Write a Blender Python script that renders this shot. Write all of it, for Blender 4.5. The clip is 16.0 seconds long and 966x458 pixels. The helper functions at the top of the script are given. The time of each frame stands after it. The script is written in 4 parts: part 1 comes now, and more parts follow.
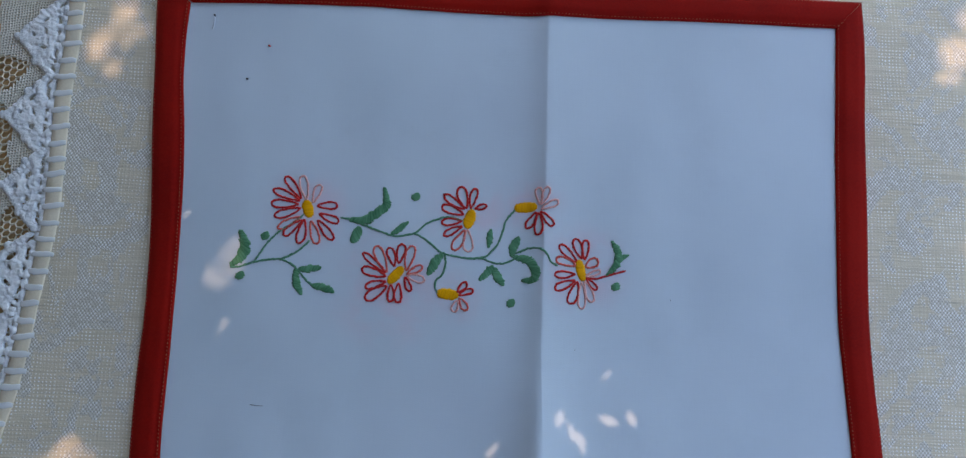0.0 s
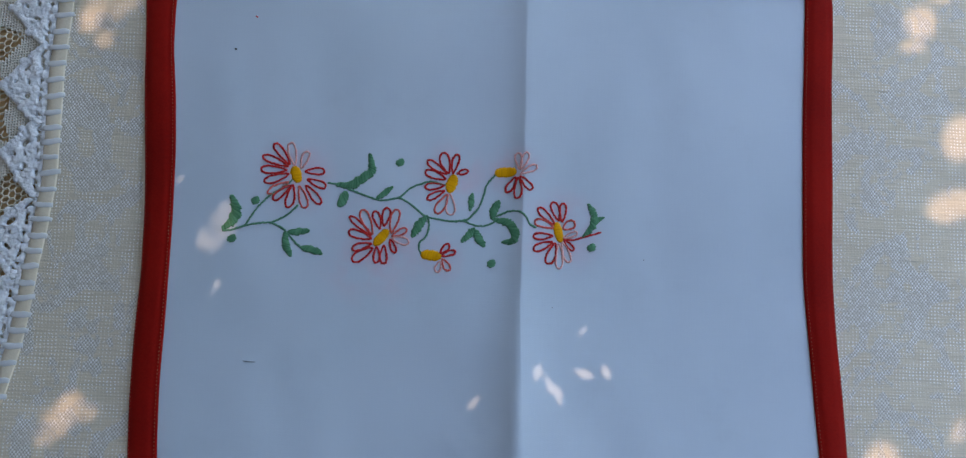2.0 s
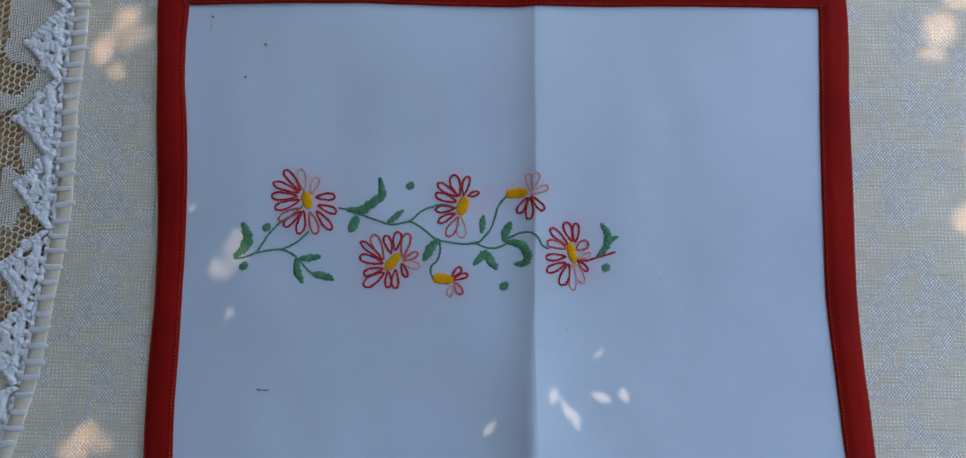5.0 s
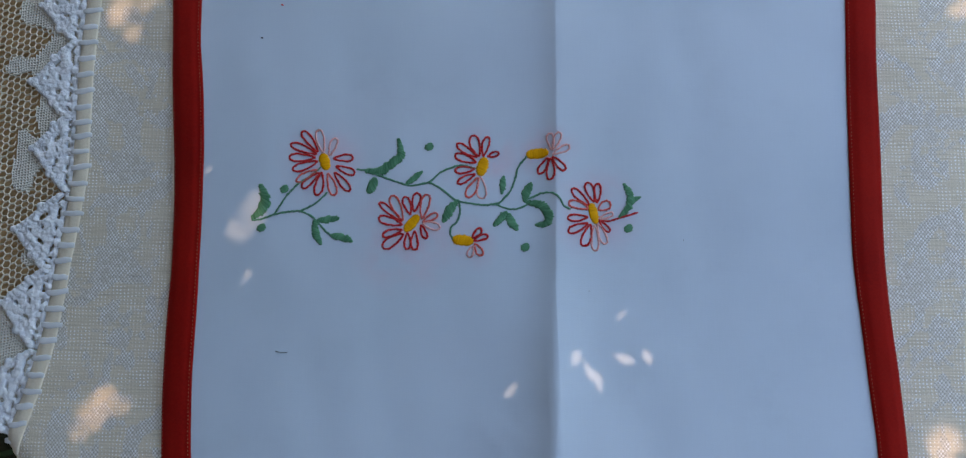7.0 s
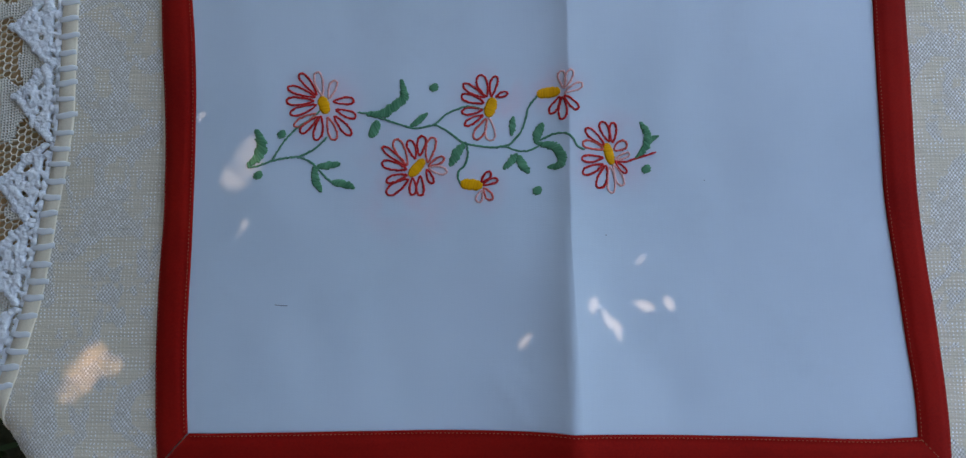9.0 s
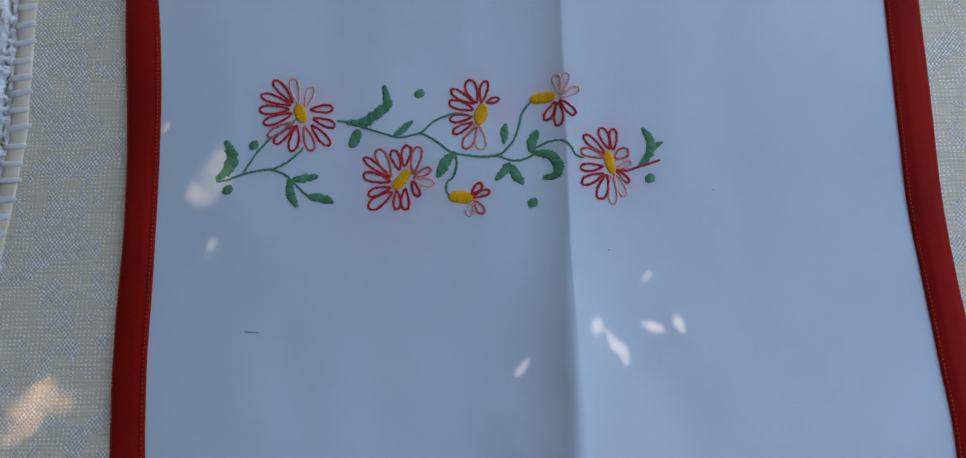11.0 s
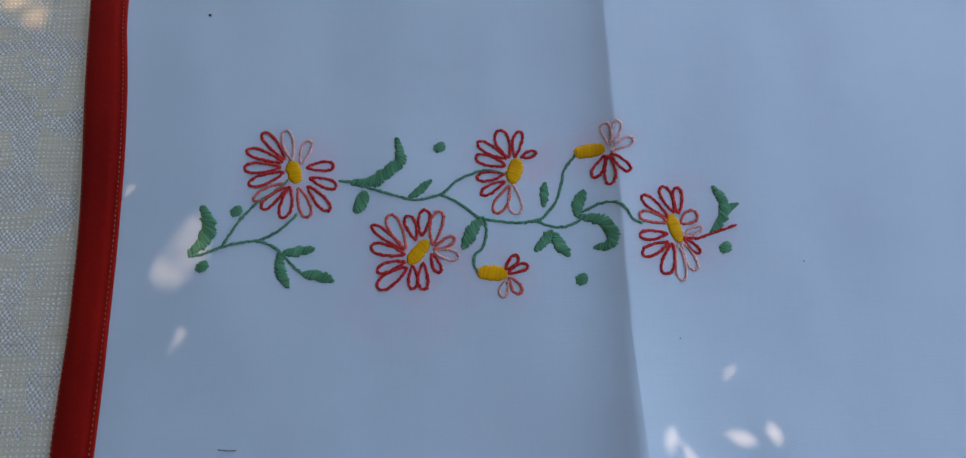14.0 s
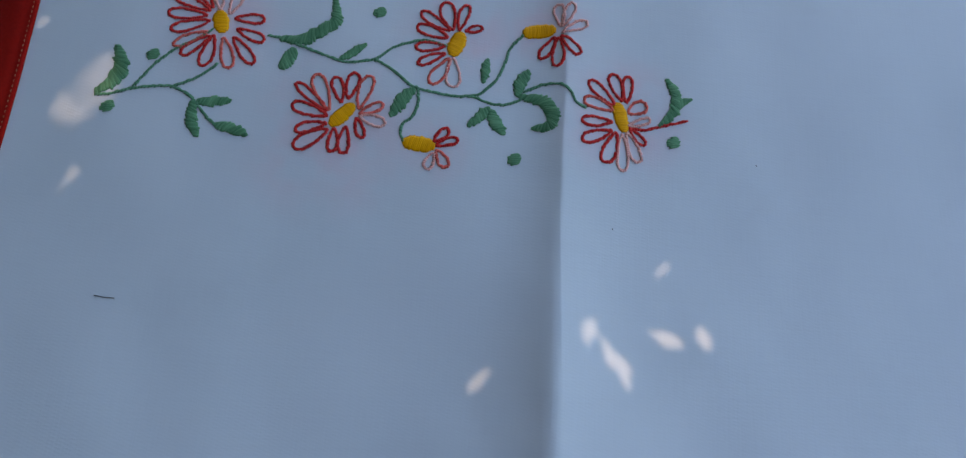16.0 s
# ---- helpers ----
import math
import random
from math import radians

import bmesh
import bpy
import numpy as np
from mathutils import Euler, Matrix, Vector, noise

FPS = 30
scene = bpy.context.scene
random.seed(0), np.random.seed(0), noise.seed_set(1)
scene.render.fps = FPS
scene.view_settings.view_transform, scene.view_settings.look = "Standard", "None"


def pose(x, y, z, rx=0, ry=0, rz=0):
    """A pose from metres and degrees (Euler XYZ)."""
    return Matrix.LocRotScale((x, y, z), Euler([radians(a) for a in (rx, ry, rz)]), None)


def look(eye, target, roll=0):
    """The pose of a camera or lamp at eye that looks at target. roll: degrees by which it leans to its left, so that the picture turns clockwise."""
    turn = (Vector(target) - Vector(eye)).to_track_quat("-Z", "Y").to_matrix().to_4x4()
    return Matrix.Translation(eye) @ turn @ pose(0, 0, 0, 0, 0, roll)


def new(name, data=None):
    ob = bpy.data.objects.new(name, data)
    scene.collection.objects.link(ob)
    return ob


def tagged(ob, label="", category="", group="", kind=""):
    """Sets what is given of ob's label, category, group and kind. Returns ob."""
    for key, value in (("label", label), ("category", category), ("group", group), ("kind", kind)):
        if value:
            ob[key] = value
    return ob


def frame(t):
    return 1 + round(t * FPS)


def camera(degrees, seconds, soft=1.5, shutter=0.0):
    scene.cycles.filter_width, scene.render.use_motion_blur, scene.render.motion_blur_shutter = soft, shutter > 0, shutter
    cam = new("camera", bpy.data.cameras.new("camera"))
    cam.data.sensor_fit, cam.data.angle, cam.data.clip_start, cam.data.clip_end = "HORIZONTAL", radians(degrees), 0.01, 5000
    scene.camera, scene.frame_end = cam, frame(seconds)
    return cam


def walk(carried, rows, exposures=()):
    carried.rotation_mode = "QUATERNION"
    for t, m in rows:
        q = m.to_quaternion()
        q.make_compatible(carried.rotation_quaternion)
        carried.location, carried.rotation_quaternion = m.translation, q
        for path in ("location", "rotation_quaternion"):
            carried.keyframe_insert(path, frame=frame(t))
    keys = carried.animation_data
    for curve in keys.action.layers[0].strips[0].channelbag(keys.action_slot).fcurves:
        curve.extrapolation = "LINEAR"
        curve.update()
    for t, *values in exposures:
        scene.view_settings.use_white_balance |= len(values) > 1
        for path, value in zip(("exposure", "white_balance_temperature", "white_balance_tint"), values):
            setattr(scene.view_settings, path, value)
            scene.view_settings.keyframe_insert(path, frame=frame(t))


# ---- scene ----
cam = camera(73.46, 16.0, soft=1.3)
PATH = [
    (0.0, -0.01806, -0.02098, 1.09822, 6.866, -1.058, 2.224),
    (0.5, -0.01548, -0.01928, 1.09982, 5.732, -0.955, 1.852),
    (1.0, -0.01326, -0.02348, 1.10399, 5.544, -0.748, 2.002),
    (1.5, -0.01262, -0.03297, 1.10937, 6.360, -0.974, 1.973),
    (2.0, -0.00984, -0.03229, 1.11245, 5.244, -1.366, 1.922),
    (2.5, -0.00749, -0.03287, 1.11695, 5.023, -1.267, 1.596),
    (3.0, -0.00655, -0.03319, 1.12259, 5.936, -0.800, 1.627),
    (5.5, -0.00583, -0.02580, 1.10634, 6.433, 0.549, 0.710),
    (6.0, -0.00841, -0.03394, 1.10580, 6.503, 0.587, 0.702),
    (6.5, -0.01042, -0.03894, 1.10394, 6.128, 0.536, 0.955),
    (7.0, -0.01354, -0.04586, 1.10184, 6.127, 0.973, 0.739),
    (7.5, -0.01542, -0.05387, 1.09966, 6.152, 0.472, 0.910),
    (8.0, -0.01747, -0.05960, 1.09558, 5.699, 0.971, 1.087),
    (8.5, -0.01885, -0.06836, 1.08807, 5.942, 1.042, 0.421),
    (11.0, -0.01988, -0.07776, 1.05116, 9.066, 0.313, -1.004),
    (11.5, -0.01958, -0.07622, 1.04483, 11.451, 0.372, -1.392),
    (12.0, -0.02115, -0.07355, 1.03658, 11.399, -0.487, -1.506),
    (12.5, -0.02272, -0.06789, 1.02854, 11.751, -0.315, -1.345),
    (13.0, -0.02601, -0.06601, 1.02035, 12.605, -0.731, -1.481),
    (13.5, -0.03240, -0.06445, 1.01021, 13.384, -0.378, -1.557),
    (14.0, -0.03560, -0.05816, 0.99463, 14.109, -0.009, -1.612),
    (14.5, -0.03931, -0.05639, 0.98408, 14.215, -0.849, -1.302),
    (15.0, -0.03685, -0.06939, 0.97401, 14.727, -1.174, -0.554),
    (15.5, -0.03032, -0.08847, 0.95999, 13.442, -1.765, 3.195),
    (16.0, -0.00746, -0.10262, 0.96334, 15.543, -1.452, 3.994),
]
STOPS, KELVIN, TINT = 2.04, 7480, 10
walk(cam, [(t, pose(x, y, z, rx, ry, rz)) for t, x, y, z, rx, ry, rz in PATH], exposures=[(0.0, STOPS, KELVIN, TINT), (12.0, STOPS, KELVIN, TINT), (13.5, STOPS + 0.07, KELVIN, TINT), (15.0, STOPS + 0.07, KELVIN + 150, TINT), (15.5, STOPS, KELVIN + 200, TINT), (16.0, STOPS - 0.05, KELVIN + 200, TINT)])

# ---- world and sun ----
SUN = Vector((-0.29, 0.38, 0.88)).normalized()  # towards the sun
world = bpy.data.worlds.new("sky")
scene.world = world
world.use_nodes = True
_n = world.node_tree.nodes
_sky = _n.new("ShaderNodeTexSky")
_sky.sky_type = "NISHITA"
_sky.sun_disc = False
_sky.sun_elevation = math.asin(SUN.z)
_sky.sun_rotation = math.atan2(SUN.x, SUN.y)
_sky.air_density, _sky.dust_density, _sky.ozone_density = 1.0, 1.5, 1.0
world.node_tree.links.new(_sky.outputs[0], _n["Background"].inputs[0])
_n["Background"].inputs[1].default_value = 0.13
_sun = new("sun", bpy.data.lights.new("sun", "SUN"))
_sun.data.energy, _sun.data.angle, _sun.data.color = 0.55, radians(0.38), (1.0, 0.70, 0.53)
_sun.matrix_world = look(SUN * 30, (0, 0, 0))

# ---- heights ----
TABLE_TOP, LACE_Z, CLOTH_Z, NAPKIN_Z = 0.7462, 0.7472, 0.7490, 0.7505
ROUND_X, ROUND_Y, ROUND_R = 0.08, 0.10, 0.422


# ---- materials ----
class Nodes:
    """Small helper to chain shader nodes."""

    def __init__(self, name, rough=0.9, sheen=0.0):
        self.mat = bpy.data.materials.new(name)
        self.mat.use_nodes = True
        self.tree = self.mat.node_tree
        self.bsdf = self.tree.nodes["Principled BSDF"]
        self.bsdf.inputs["Roughness"].default_value = rough
        self.bsdf.inputs["Specular IOR Level"].default_value = 0.12
        if sheen:
            self.bsdf.inputs["Sheen Weight"].default_value = sheen
        co = self.tree.nodes.new("ShaderNodeNewGeometry")
        self.place = co.outputs["Position"]
        self.island = co.outputs["Random Per Island"]

    def link(self, a, b):
        self.tree.links.new(a, b)

    def math(self, op, a, b=0.0, c=None):
        n = self.tree.nodes.new("ShaderNodeMath")
        n.operation = op
        for i, v in enumerate((a, b) if c is None else (a, b, c)):
            if isinstance(v, (int, float)):
                n.inputs[i].default_value = v
            else:
                self.link(v, n.inputs[i])
        return n.outputs[0]

    def split(self):
        n = self.tree.nodes.new("ShaderNodeSeparateXYZ")
        self.link(self.place, n.inputs[0])
        return n.outputs

    def scaled(self, sx, sy, sz, turn=0.0):
        n = self.tree.nodes.new("ShaderNodeMapping")
        n.inputs["Scale"].default_value = (sx, sy, sz)
        n.inputs["Rotation"].default_value = (0, 0, turn)
        self.link(self.place, n.inputs[0])
        return n.outputs[0]

    def noise(self, scale, detail=3.0, rough=0.55, vector=None, distort=0.0):
        n = self.tree.nodes.new("ShaderNodeTexNoise")
        n.inputs["Scale"].default_value = scale
        n.inputs["Detail"].default_value = detail
        n.inputs["Roughness"].default_value = rough
        n.inputs["Distortion"].default_value = distort
        self.link(vector or self.place, n.inputs["Vector"])
        return n.outputs["Fac"]

    def ramp(self, fac, a, b, lo=0.0, hi=1.0):
        n = self.tree.nodes.new("ShaderNodeMapRange")
        n.interpolation_type = "SMOOTHSTEP"
        for i, v in ((1, lo), (2, hi), (3, a), (4, b)):
            n.inputs[i].default_value = v
        self.link(fac, n.inputs[0])
        return n.outputs[0]

    def mix(self, fac, a, b, blend="MIX"):
        n = self.tree.nodes.new("ShaderNodeMix")
        n.data_type = "RGBA"
        n.blend_type = blend
        if isinstance(fac, (int, float)):
            n.inputs[0].default_value = fac
        else:
            self.link(fac, n.inputs[0])
        for i, v in ((6, a), (7, b)):
            if isinstance(v, tuple):
                n.inputs[i].default_value = (*v, 1)
            else:
                self.link(v, n.inputs[i])
        return n.outputs[2]

    def done(self, colour, height=None, strength=0.4, depth=0.0005):
        if isinstance(colour, tuple):
            self.bsdf.inputs["Base Color"].default_value = (*colour, 1)
        else:
            self.link(colour, self.bsdf.inputs["Base Color"])
        if height is not None:
            n = self.tree.nodes.new("ShaderNodeBump")
            n.inputs["Strength"].default_value = strength
            n.inputs["Distance"].default_value = depth
            self.link(height, n.inputs["Height"])
            self.link(n.outputs[0], self.bsdf.inputs["Normal"])
        return self.mat


def cloth(name, dark, light, thread=0.0006, sheen=0.15, strength=0.3, rough=0.92):
    """Plain-woven cotton: warp and weft relief, mottled dye."""
    m = Nodes(name, rough, sheen)
    x, y, z = m.split()
    k = 2 * math.pi / thread
    weave = m.math("MULTIPLY", m.math("SINE", m.math("MULTIPLY", x, k)), m.math("SINE", m.math("MULTIPLY", y, k)))
    blot = m.math("ADD", m.math("MULTIPLY", m.noise(16, 3), 0.6), m.math("MULTIPLY", m.noise(900, 2), 0.4))
    col = m.mix(m.ramp(blot, 0, 1, 0.3, 0.7), dark, light)
    return m.done(col, m.math("ADD", weave, m.math("MULTIPLY", m.noise(1200, 2), 1.5)), strength, thread * 0.25)


def napkin_cotton():
    """Pale blue-white cotton with a fine twill, faint grey stains and pink bleeding round the red flowers."""
    m = Nodes("pale_blue_cotton", 0.9, 0.2)
    twill = m.math("SINE", m.math("MULTIPLY", m.math("ADD", m.split()[1], m.math("MULTIPLY", m.split()[0], 0.35)), 2 * math.pi / 0.0011))
    slub = m.noise(1.0, 3, vector=m.scaled(60, 1400, 60))
    slub2 = m.noise(1.0, 3, vector=m.scaled(1400, 60, 60))
    col = m.mix(m.ramp(m.noise(9, 4), 0, 1, 0.3, 0.7), (0.532, 0.63, 0.735), (0.573, 0.67, 0.775))
    col = m.mix(m.math("MULTIPLY", m.ramp(m.math("ADD", slub, slub2), 0, 1, 0.75, 1.25), 0.16), col, (0.595, 0.70, 0.80))
    col = m.mix(m.math("MULTIPLY", m.ramp(m.noise(22, 5, 0.7), 0, 1, 0.5, 0.78), 0.3), col, (0.46, 0.535, 0.63))
    col = m.mix(m.math("MULTIPLY", m.ramp(m.noise(75, 4, 0.65), 0, 1, 0.4, 0.7), 0.22), col, (0.58, 0.68, 0.78))
    col = m.mix(m.math("MULTIPLY", m.ramp(m.noise(5.5, 3), 0, 1, 0.38, 0.62), 0.3), col, (0.525, 0.655, 0.745))
    bleed = None
    for cx, cy, r in ((-0.108, 0.028, 0.022), (-0.062, -0.012, 0.030), (-0.020, 0.028, 0.022), (0.014, 0.034, 0.017), (0.040, 0.001, 0.024), (-0.026, -0.016, 0.014)):
        d = m.tree.nodes.new("ShaderNodeVectorMath")
        d.operation = "DISTANCE"
        d.inputs[1].default_value = (cx, cy, NAPKIN_Z)
        m.link(m.place, d.inputs[0])
        one = m.ramp(d.outputs["Value"], 1, 0, r * 0.3, r * 1.35)
        bleed = one if bleed is None else m.math("MAXIMUM", bleed, one)
    bleed = m.math("MULTIPLY", bleed, m.ramp(m.noise(45, 3), 0.1, 1, 0.35, 0.65))
    col = m.mix(m.math("MULTIPLY", bleed, 0.62), col, (0.68, 0.53, 0.63))
    h = m.math("ADD", m.math("MULTIPLY", twill, 0.10), m.math("MULTIPLY", m.math("ADD", slub, slub2), 1.0))
    return m.done(col, h, 0.16, 0.0002)


def damask():
    """Cream damask: an openwork ground with small pale floats, and leafy motifs where they crowd."""
    m = Nodes("cream_damask", 0.85, 0.1)
    m.bsdf.inputs["Specular IOR Level"].default_value = 0.45
    x, y, z = m.split()
    wob = m.math("ADD", m.math("MULTIPLY", m.math("SUBTRACT", m.noise(30, 2), 0.5), 0.0024), m.math("MULTIPLY", m.math("SUBTRACT", m.noise(420, 3), 0.5), 0.0016))

    def beat(axis, period):
        return m.math("COSINE", m.math("MULTIPLY", m.math("ADD", axis, wob), 2 * math.pi / period))

    lattice = m.math("MULTIPLY", beat(x, 0.0019), beat(y, 0.0023))
    square = m.math("MULTIPLY", m.math("ADD", beat(x, 0.0020), 1.0), m.math("ADD", beat(y, 0.0019), 1.0))
    motif = m.math("ADD", m.noise(26, 3, 0.5, distort=2.2), m.math("MULTIPLY", m.math("SUBTRACT", m.noise(110, 3, 0.6, distort=1.5), 0.5), 0.34))
    motif = m.ramp(motif, 0, 1, 0.505, 0.56)
    uneven = m.noise(420, 2)
    dense = m.math("MULTIPLY", m.ramp(lattice, 0, 1, -0.05, 0.40), m.ramp(uneven, 0.2, 1.0, 0.34, 0.62))
    sparse = m.math("MULTIPLY", m.ramp(square, 0, 1, 1.7, 3.0), m.ramp(m.noise(120, 3), 0.12, 1.0, 0.36, 0.60))
    dots = m.math("ADD", m.math("MULTIPLY", dense, motif), m.math("MULTIPLY", sparse, m.math("SUBTRACT", 1.0, motif)))
    streak = m.noise(1.0, 3, 0.6, vector=m.scaled(35, 1300, 35))
    warp = m.noise(1.0, 3, 0.6, vector=m.scaled(1300, 35, 35))
    ground = m.mix(m.ramp(streak, 0, 1, 0.32, 0.68), (0.61, 0.54, 0.405), (0.785, 0.70, 0.545))
    ground = m.mix(m.math("MULTIPLY", m.ramp(warp, 0, 1, 0.35, 0.7), 0.5), ground, (0.70, 0.635, 0.51))
    ground = m.mix(m.math("MULTIPLY", motif, 0.65), ground, (0.585, 0.56, 0.505))
    hole = m.math("MULTIPLY", m.ramp(lattice, 1, 0, -0.9, -0.4), m.math("ADD", m.math("MULTIPLY", motif, 0.42), 0.12))
    ground = m.mix(hole, ground, (0.20, 0.185, 0.15))
    snag = m.math("MULTIPLY", m.ramp(m.noise(1.0, 2, 0.5, vector=m.scaled(55, 900, 55)), 0, 1, 0.66, 0.74), 0.5)
    ground = m.mix(snag, ground, (0.33, 0.30, 0.235))
    ground = m.mix(m.math("MULTIPLY", m.ramp(m.noise(13, 3), 0, 1, 0.45, 0.75), 0.2), ground, (0.58, 0.53, 0.43))
    col = m.mix(m.math("MULTIPLY", dots, m.ramp(m.noise(60, 3), 0.75, 1.0, 0.35, 0.65)), ground, (0.95, 0.955, 0.95))
    m.link(m.ramp(dots, 0.9, 0.5), m.bsdf.inputs["Roughness"])
    h = m.math("ADD", dots, m.math("MULTIPLY", m.math("ADD", streak, warp), 0.7))
    return m.done(col, h, 0.6, 0.0005)


def floss(name, dark, light, rough=0.55, fleck=2200):
    """Stranded embroidery cotton, a little shiny, each stitch of its own tone."""
    m = Nodes(name, rough)
    n = m.math("ADD", m.math("MULTIPLY", m.island, 0.4), m.math("ADD", m.math("MULTIPLY", m.noise(fleck, 2), 0.3), m.math("MULTIPLY", m.noise(120, 2), 0.4)))
    return m.done(m.mix(m.ramp(n, 0, 1, 0.15, 0.95), dark, light), m.noise(fleck * 1.5, 2), 0.3, 0.0002)


def yarn_cotton():
    """Soft, slightly hairy white crochet cotton."""
    m = Nodes("white_crochet_yarn", 0.9, 0.3)
    n = m.math("ADD", m.math("MULTIPLY", m.noise(180, 3), 0.5), m.math("MULTIPLY", m.noise(1500, 3, 0.7), 0.5))
    col = m.mix(m.ramp(n, 0, 1, 0.34, 0.66), (0.72, 0.765, 0.81), (0.89, 0.91, 0.93))
    return m.done(col, m.noise(1900, 3, 0.7), 0.6, 0.0005)


def wood():
    m = Nodes("tan_wood", 0.6)
    grain = m.noise(1.0, 5, 0.6, vector=m.scaled(14, 260, 14, 0.3))
    col = m.mix(m.ramp(grain, 0, 1, 0.3, 0.7), (0.60, 0.385, 0.185), (0.76, 0.51, 0.26))
    col = m.mix(m.math("MULTIPLY", m.ramp(m.noise(30, 3), 0, 1, 0.4, 0.7), 0.4), col, (0.46, 0.285, 0.13))
    return m.done(col, grain, 0.3, 0.0004)


def soil():
    m = Nodes("dark_soil", 0.95)
    n = m.noise(14, 6, 0.65)
    col = m.mix(m.ramp(n, 0, 1, 0.35, 0.65), (0.018, 0.015, 0.010), (0.055, 0.045, 0.028))
    col = m.mix(m.ramp(m.noise(2.0, 4), 0, 0.8, 0.4, 0.6), col, (0.02, 0.035, 0.012))
    return m.done(col, n, 0.8, 0.03)


def leafy(name, dark, light):
    m = Nodes(name, 0.55)
    return m.done(m.mix(m.island, dark, light), m.noise(300, 2), 0.3, 0.0005)


def bark():
    m = Nodes("grey_brown_bark", 0.9)
    n = m.noise(1.0, 5, 0.6, vector=m.scaled(60, 60, 9))
    return m.done(m.mix(n, (0.06, 0.045, 0.03), (0.20, 0.16, 0.12)), n, 0.9, 0.01)


COTTON = napkin_cotton()
RED_BIAS = cloth("red_bias_binding", (0.235, 0.0036, 0.0022), (0.335, 0.0070, 0.0034), 0.0006, 0.0, 0.35, 0.85)
DAMASK = damask()
HEM = cloth("cream_hem", (0.68, 0.60, 0.465), (0.80, 0.72, 0.575), 0.0009, 0.1, 0.4)
WHITE_YARN = yarn_cotton()
STITCH_YARN = floss("white_edge_yarn", (0.61, 0.635, 0.65), (0.73, 0.75, 0.76), 0.8, 1400)
GREY_SMEAR = floss("grey_thread", (0.42, 0.48, 0.56), (0.50, 0.57, 0.65), 0.9)
SEWING = floss("pale_sewing_thread", (0.36, 0.11, 0.06), (0.52, 0.24, 0.15), 0.7)
RED = floss("red_floss", (0.42, 0.010, 0.013), (0.77, 0.058, 0.052))
ROSE = floss("light_red_floss", (0.64, 0.085, 0.068), (0.82, 0.22, 0.18))
PINK = floss("pink_floss", (0.74, 0.36, 0.34), (0.88, 0.52, 0.49))
GREEN = floss("green_floss", (0.036, 0.145, 0.074), (0.125, 0.335, 0.195))
STEM_GREEN = floss("stem_green_floss", (0.060, 0.20, 0.120), (0.12, 0.31, 0.20))
YELLOW = floss("yellow_floss", (0.70, 0.30, 0.003), (0.90, 0.43, 0.006))
DARK = floss("dark_speck", (0.03, 0.03, 0.04), (0.06, 0.06, 0.08))
NET = floss("ecru_lace_thread", (0.60, 0.53, 0.40), (0.77, 0.70, 0.56), 0.85, 1800)
NET_DENSE = floss("pale_lace_thread", (0.62, 0.585, 0.50), (0.78, 0.745, 0.66), 0.85, 1800)
WOOD, SOIL, BARK = wood(), soil(), bark()
# dull grey of the added light-blocking walls, so that they bounce little
BLOCKER_GREY = cloth("blocker_grey", (0.20, 0.19, 0.175), (0.29, 0.28, 0.26), 0.02, 0.0, 0.3, 0.95)
LEAF = leafy("green_leaf", (0.035, 0.075, 0.018), (0.08, 0.14, 0.035))
GRASS = leafy("dark_grass", (0.008, 0.016, 0.005), (0.018, 0.032, 0.008))


# ---- mesh helpers ----
class Bits:
    """Gathers vertices and faces of one mesh."""

    def __init__(self):
        self.v, self.f = [], []

    def tube(self, pts, radii, sides=6, flat=1.0):
        """A thread along pts, with its ends closed; flat squashes it in height."""
        pts = [Vector(p) for p in pts]
        n = len(pts)
        first = len(self.v)
        for i, p in enumerate(pts):
            t = (pts[min(i + 1, n - 1)] - pts[max(i - 1, 0)]).normalized()
            side = t.cross(Vector((0, 0, 1)))
            side = side.normalized() if side.length > 1e-6 else Vector((1, 0, 0))
            up = side.cross(t)
            r = radii[i] if isinstance(radii, (list, tuple)) else radii
            for k in range(sides):
                a = 2 * math.pi * k / sides
                self.v.append(p + side * (math.cos(a) * r) + up * (math.sin(a) * r * flat))
        for i in range(n - 1):
            for k in range(sides):
                a, b = first + i * sides + k, first + i * sides + (k + 1) % sides
                self.f.append((a, b, b + sides, a + sides))
        self.f.append(tuple(first + k for k in reversed(range(sides))))
        self.f.append(tuple(first + (n - 1) * sides + k for k in range(sides)))

    def sheet(self, rows):
        """A grid of quads from rows of points."""
        first, w = len(self.v), len(rows[0])
        for row in rows:
            self.v.extend(row)
        for j in range(len(rows) - 1):
            for i in range(w - 1):
                a = first + j * w + i
                self.f.append((a, a + 1, a + w + 1, a + w))

    def mesh(self, name, material, smooth=True):
        me = bpy.data.meshes.new(name)
        me.from_pydata([tuple(p) for p in self.v], [], self.f)
        me.materials.append(material)
        if smooth:
            me.polygons.foreach_set("use_smooth", [True] * len(me.polygons))
        me.update()
        return me


def part(name, bits, material, parent=None, label="", smooth=True):
    """Links what was gathered (or a finished mesh) as one object under its thing."""
    me = bits if isinstance(bits, bpy.types.Mesh) else bits.mesh(name, material, smooth)
    ob = new(name, me)
    ob.parent = parent
    return tagged(ob, label)


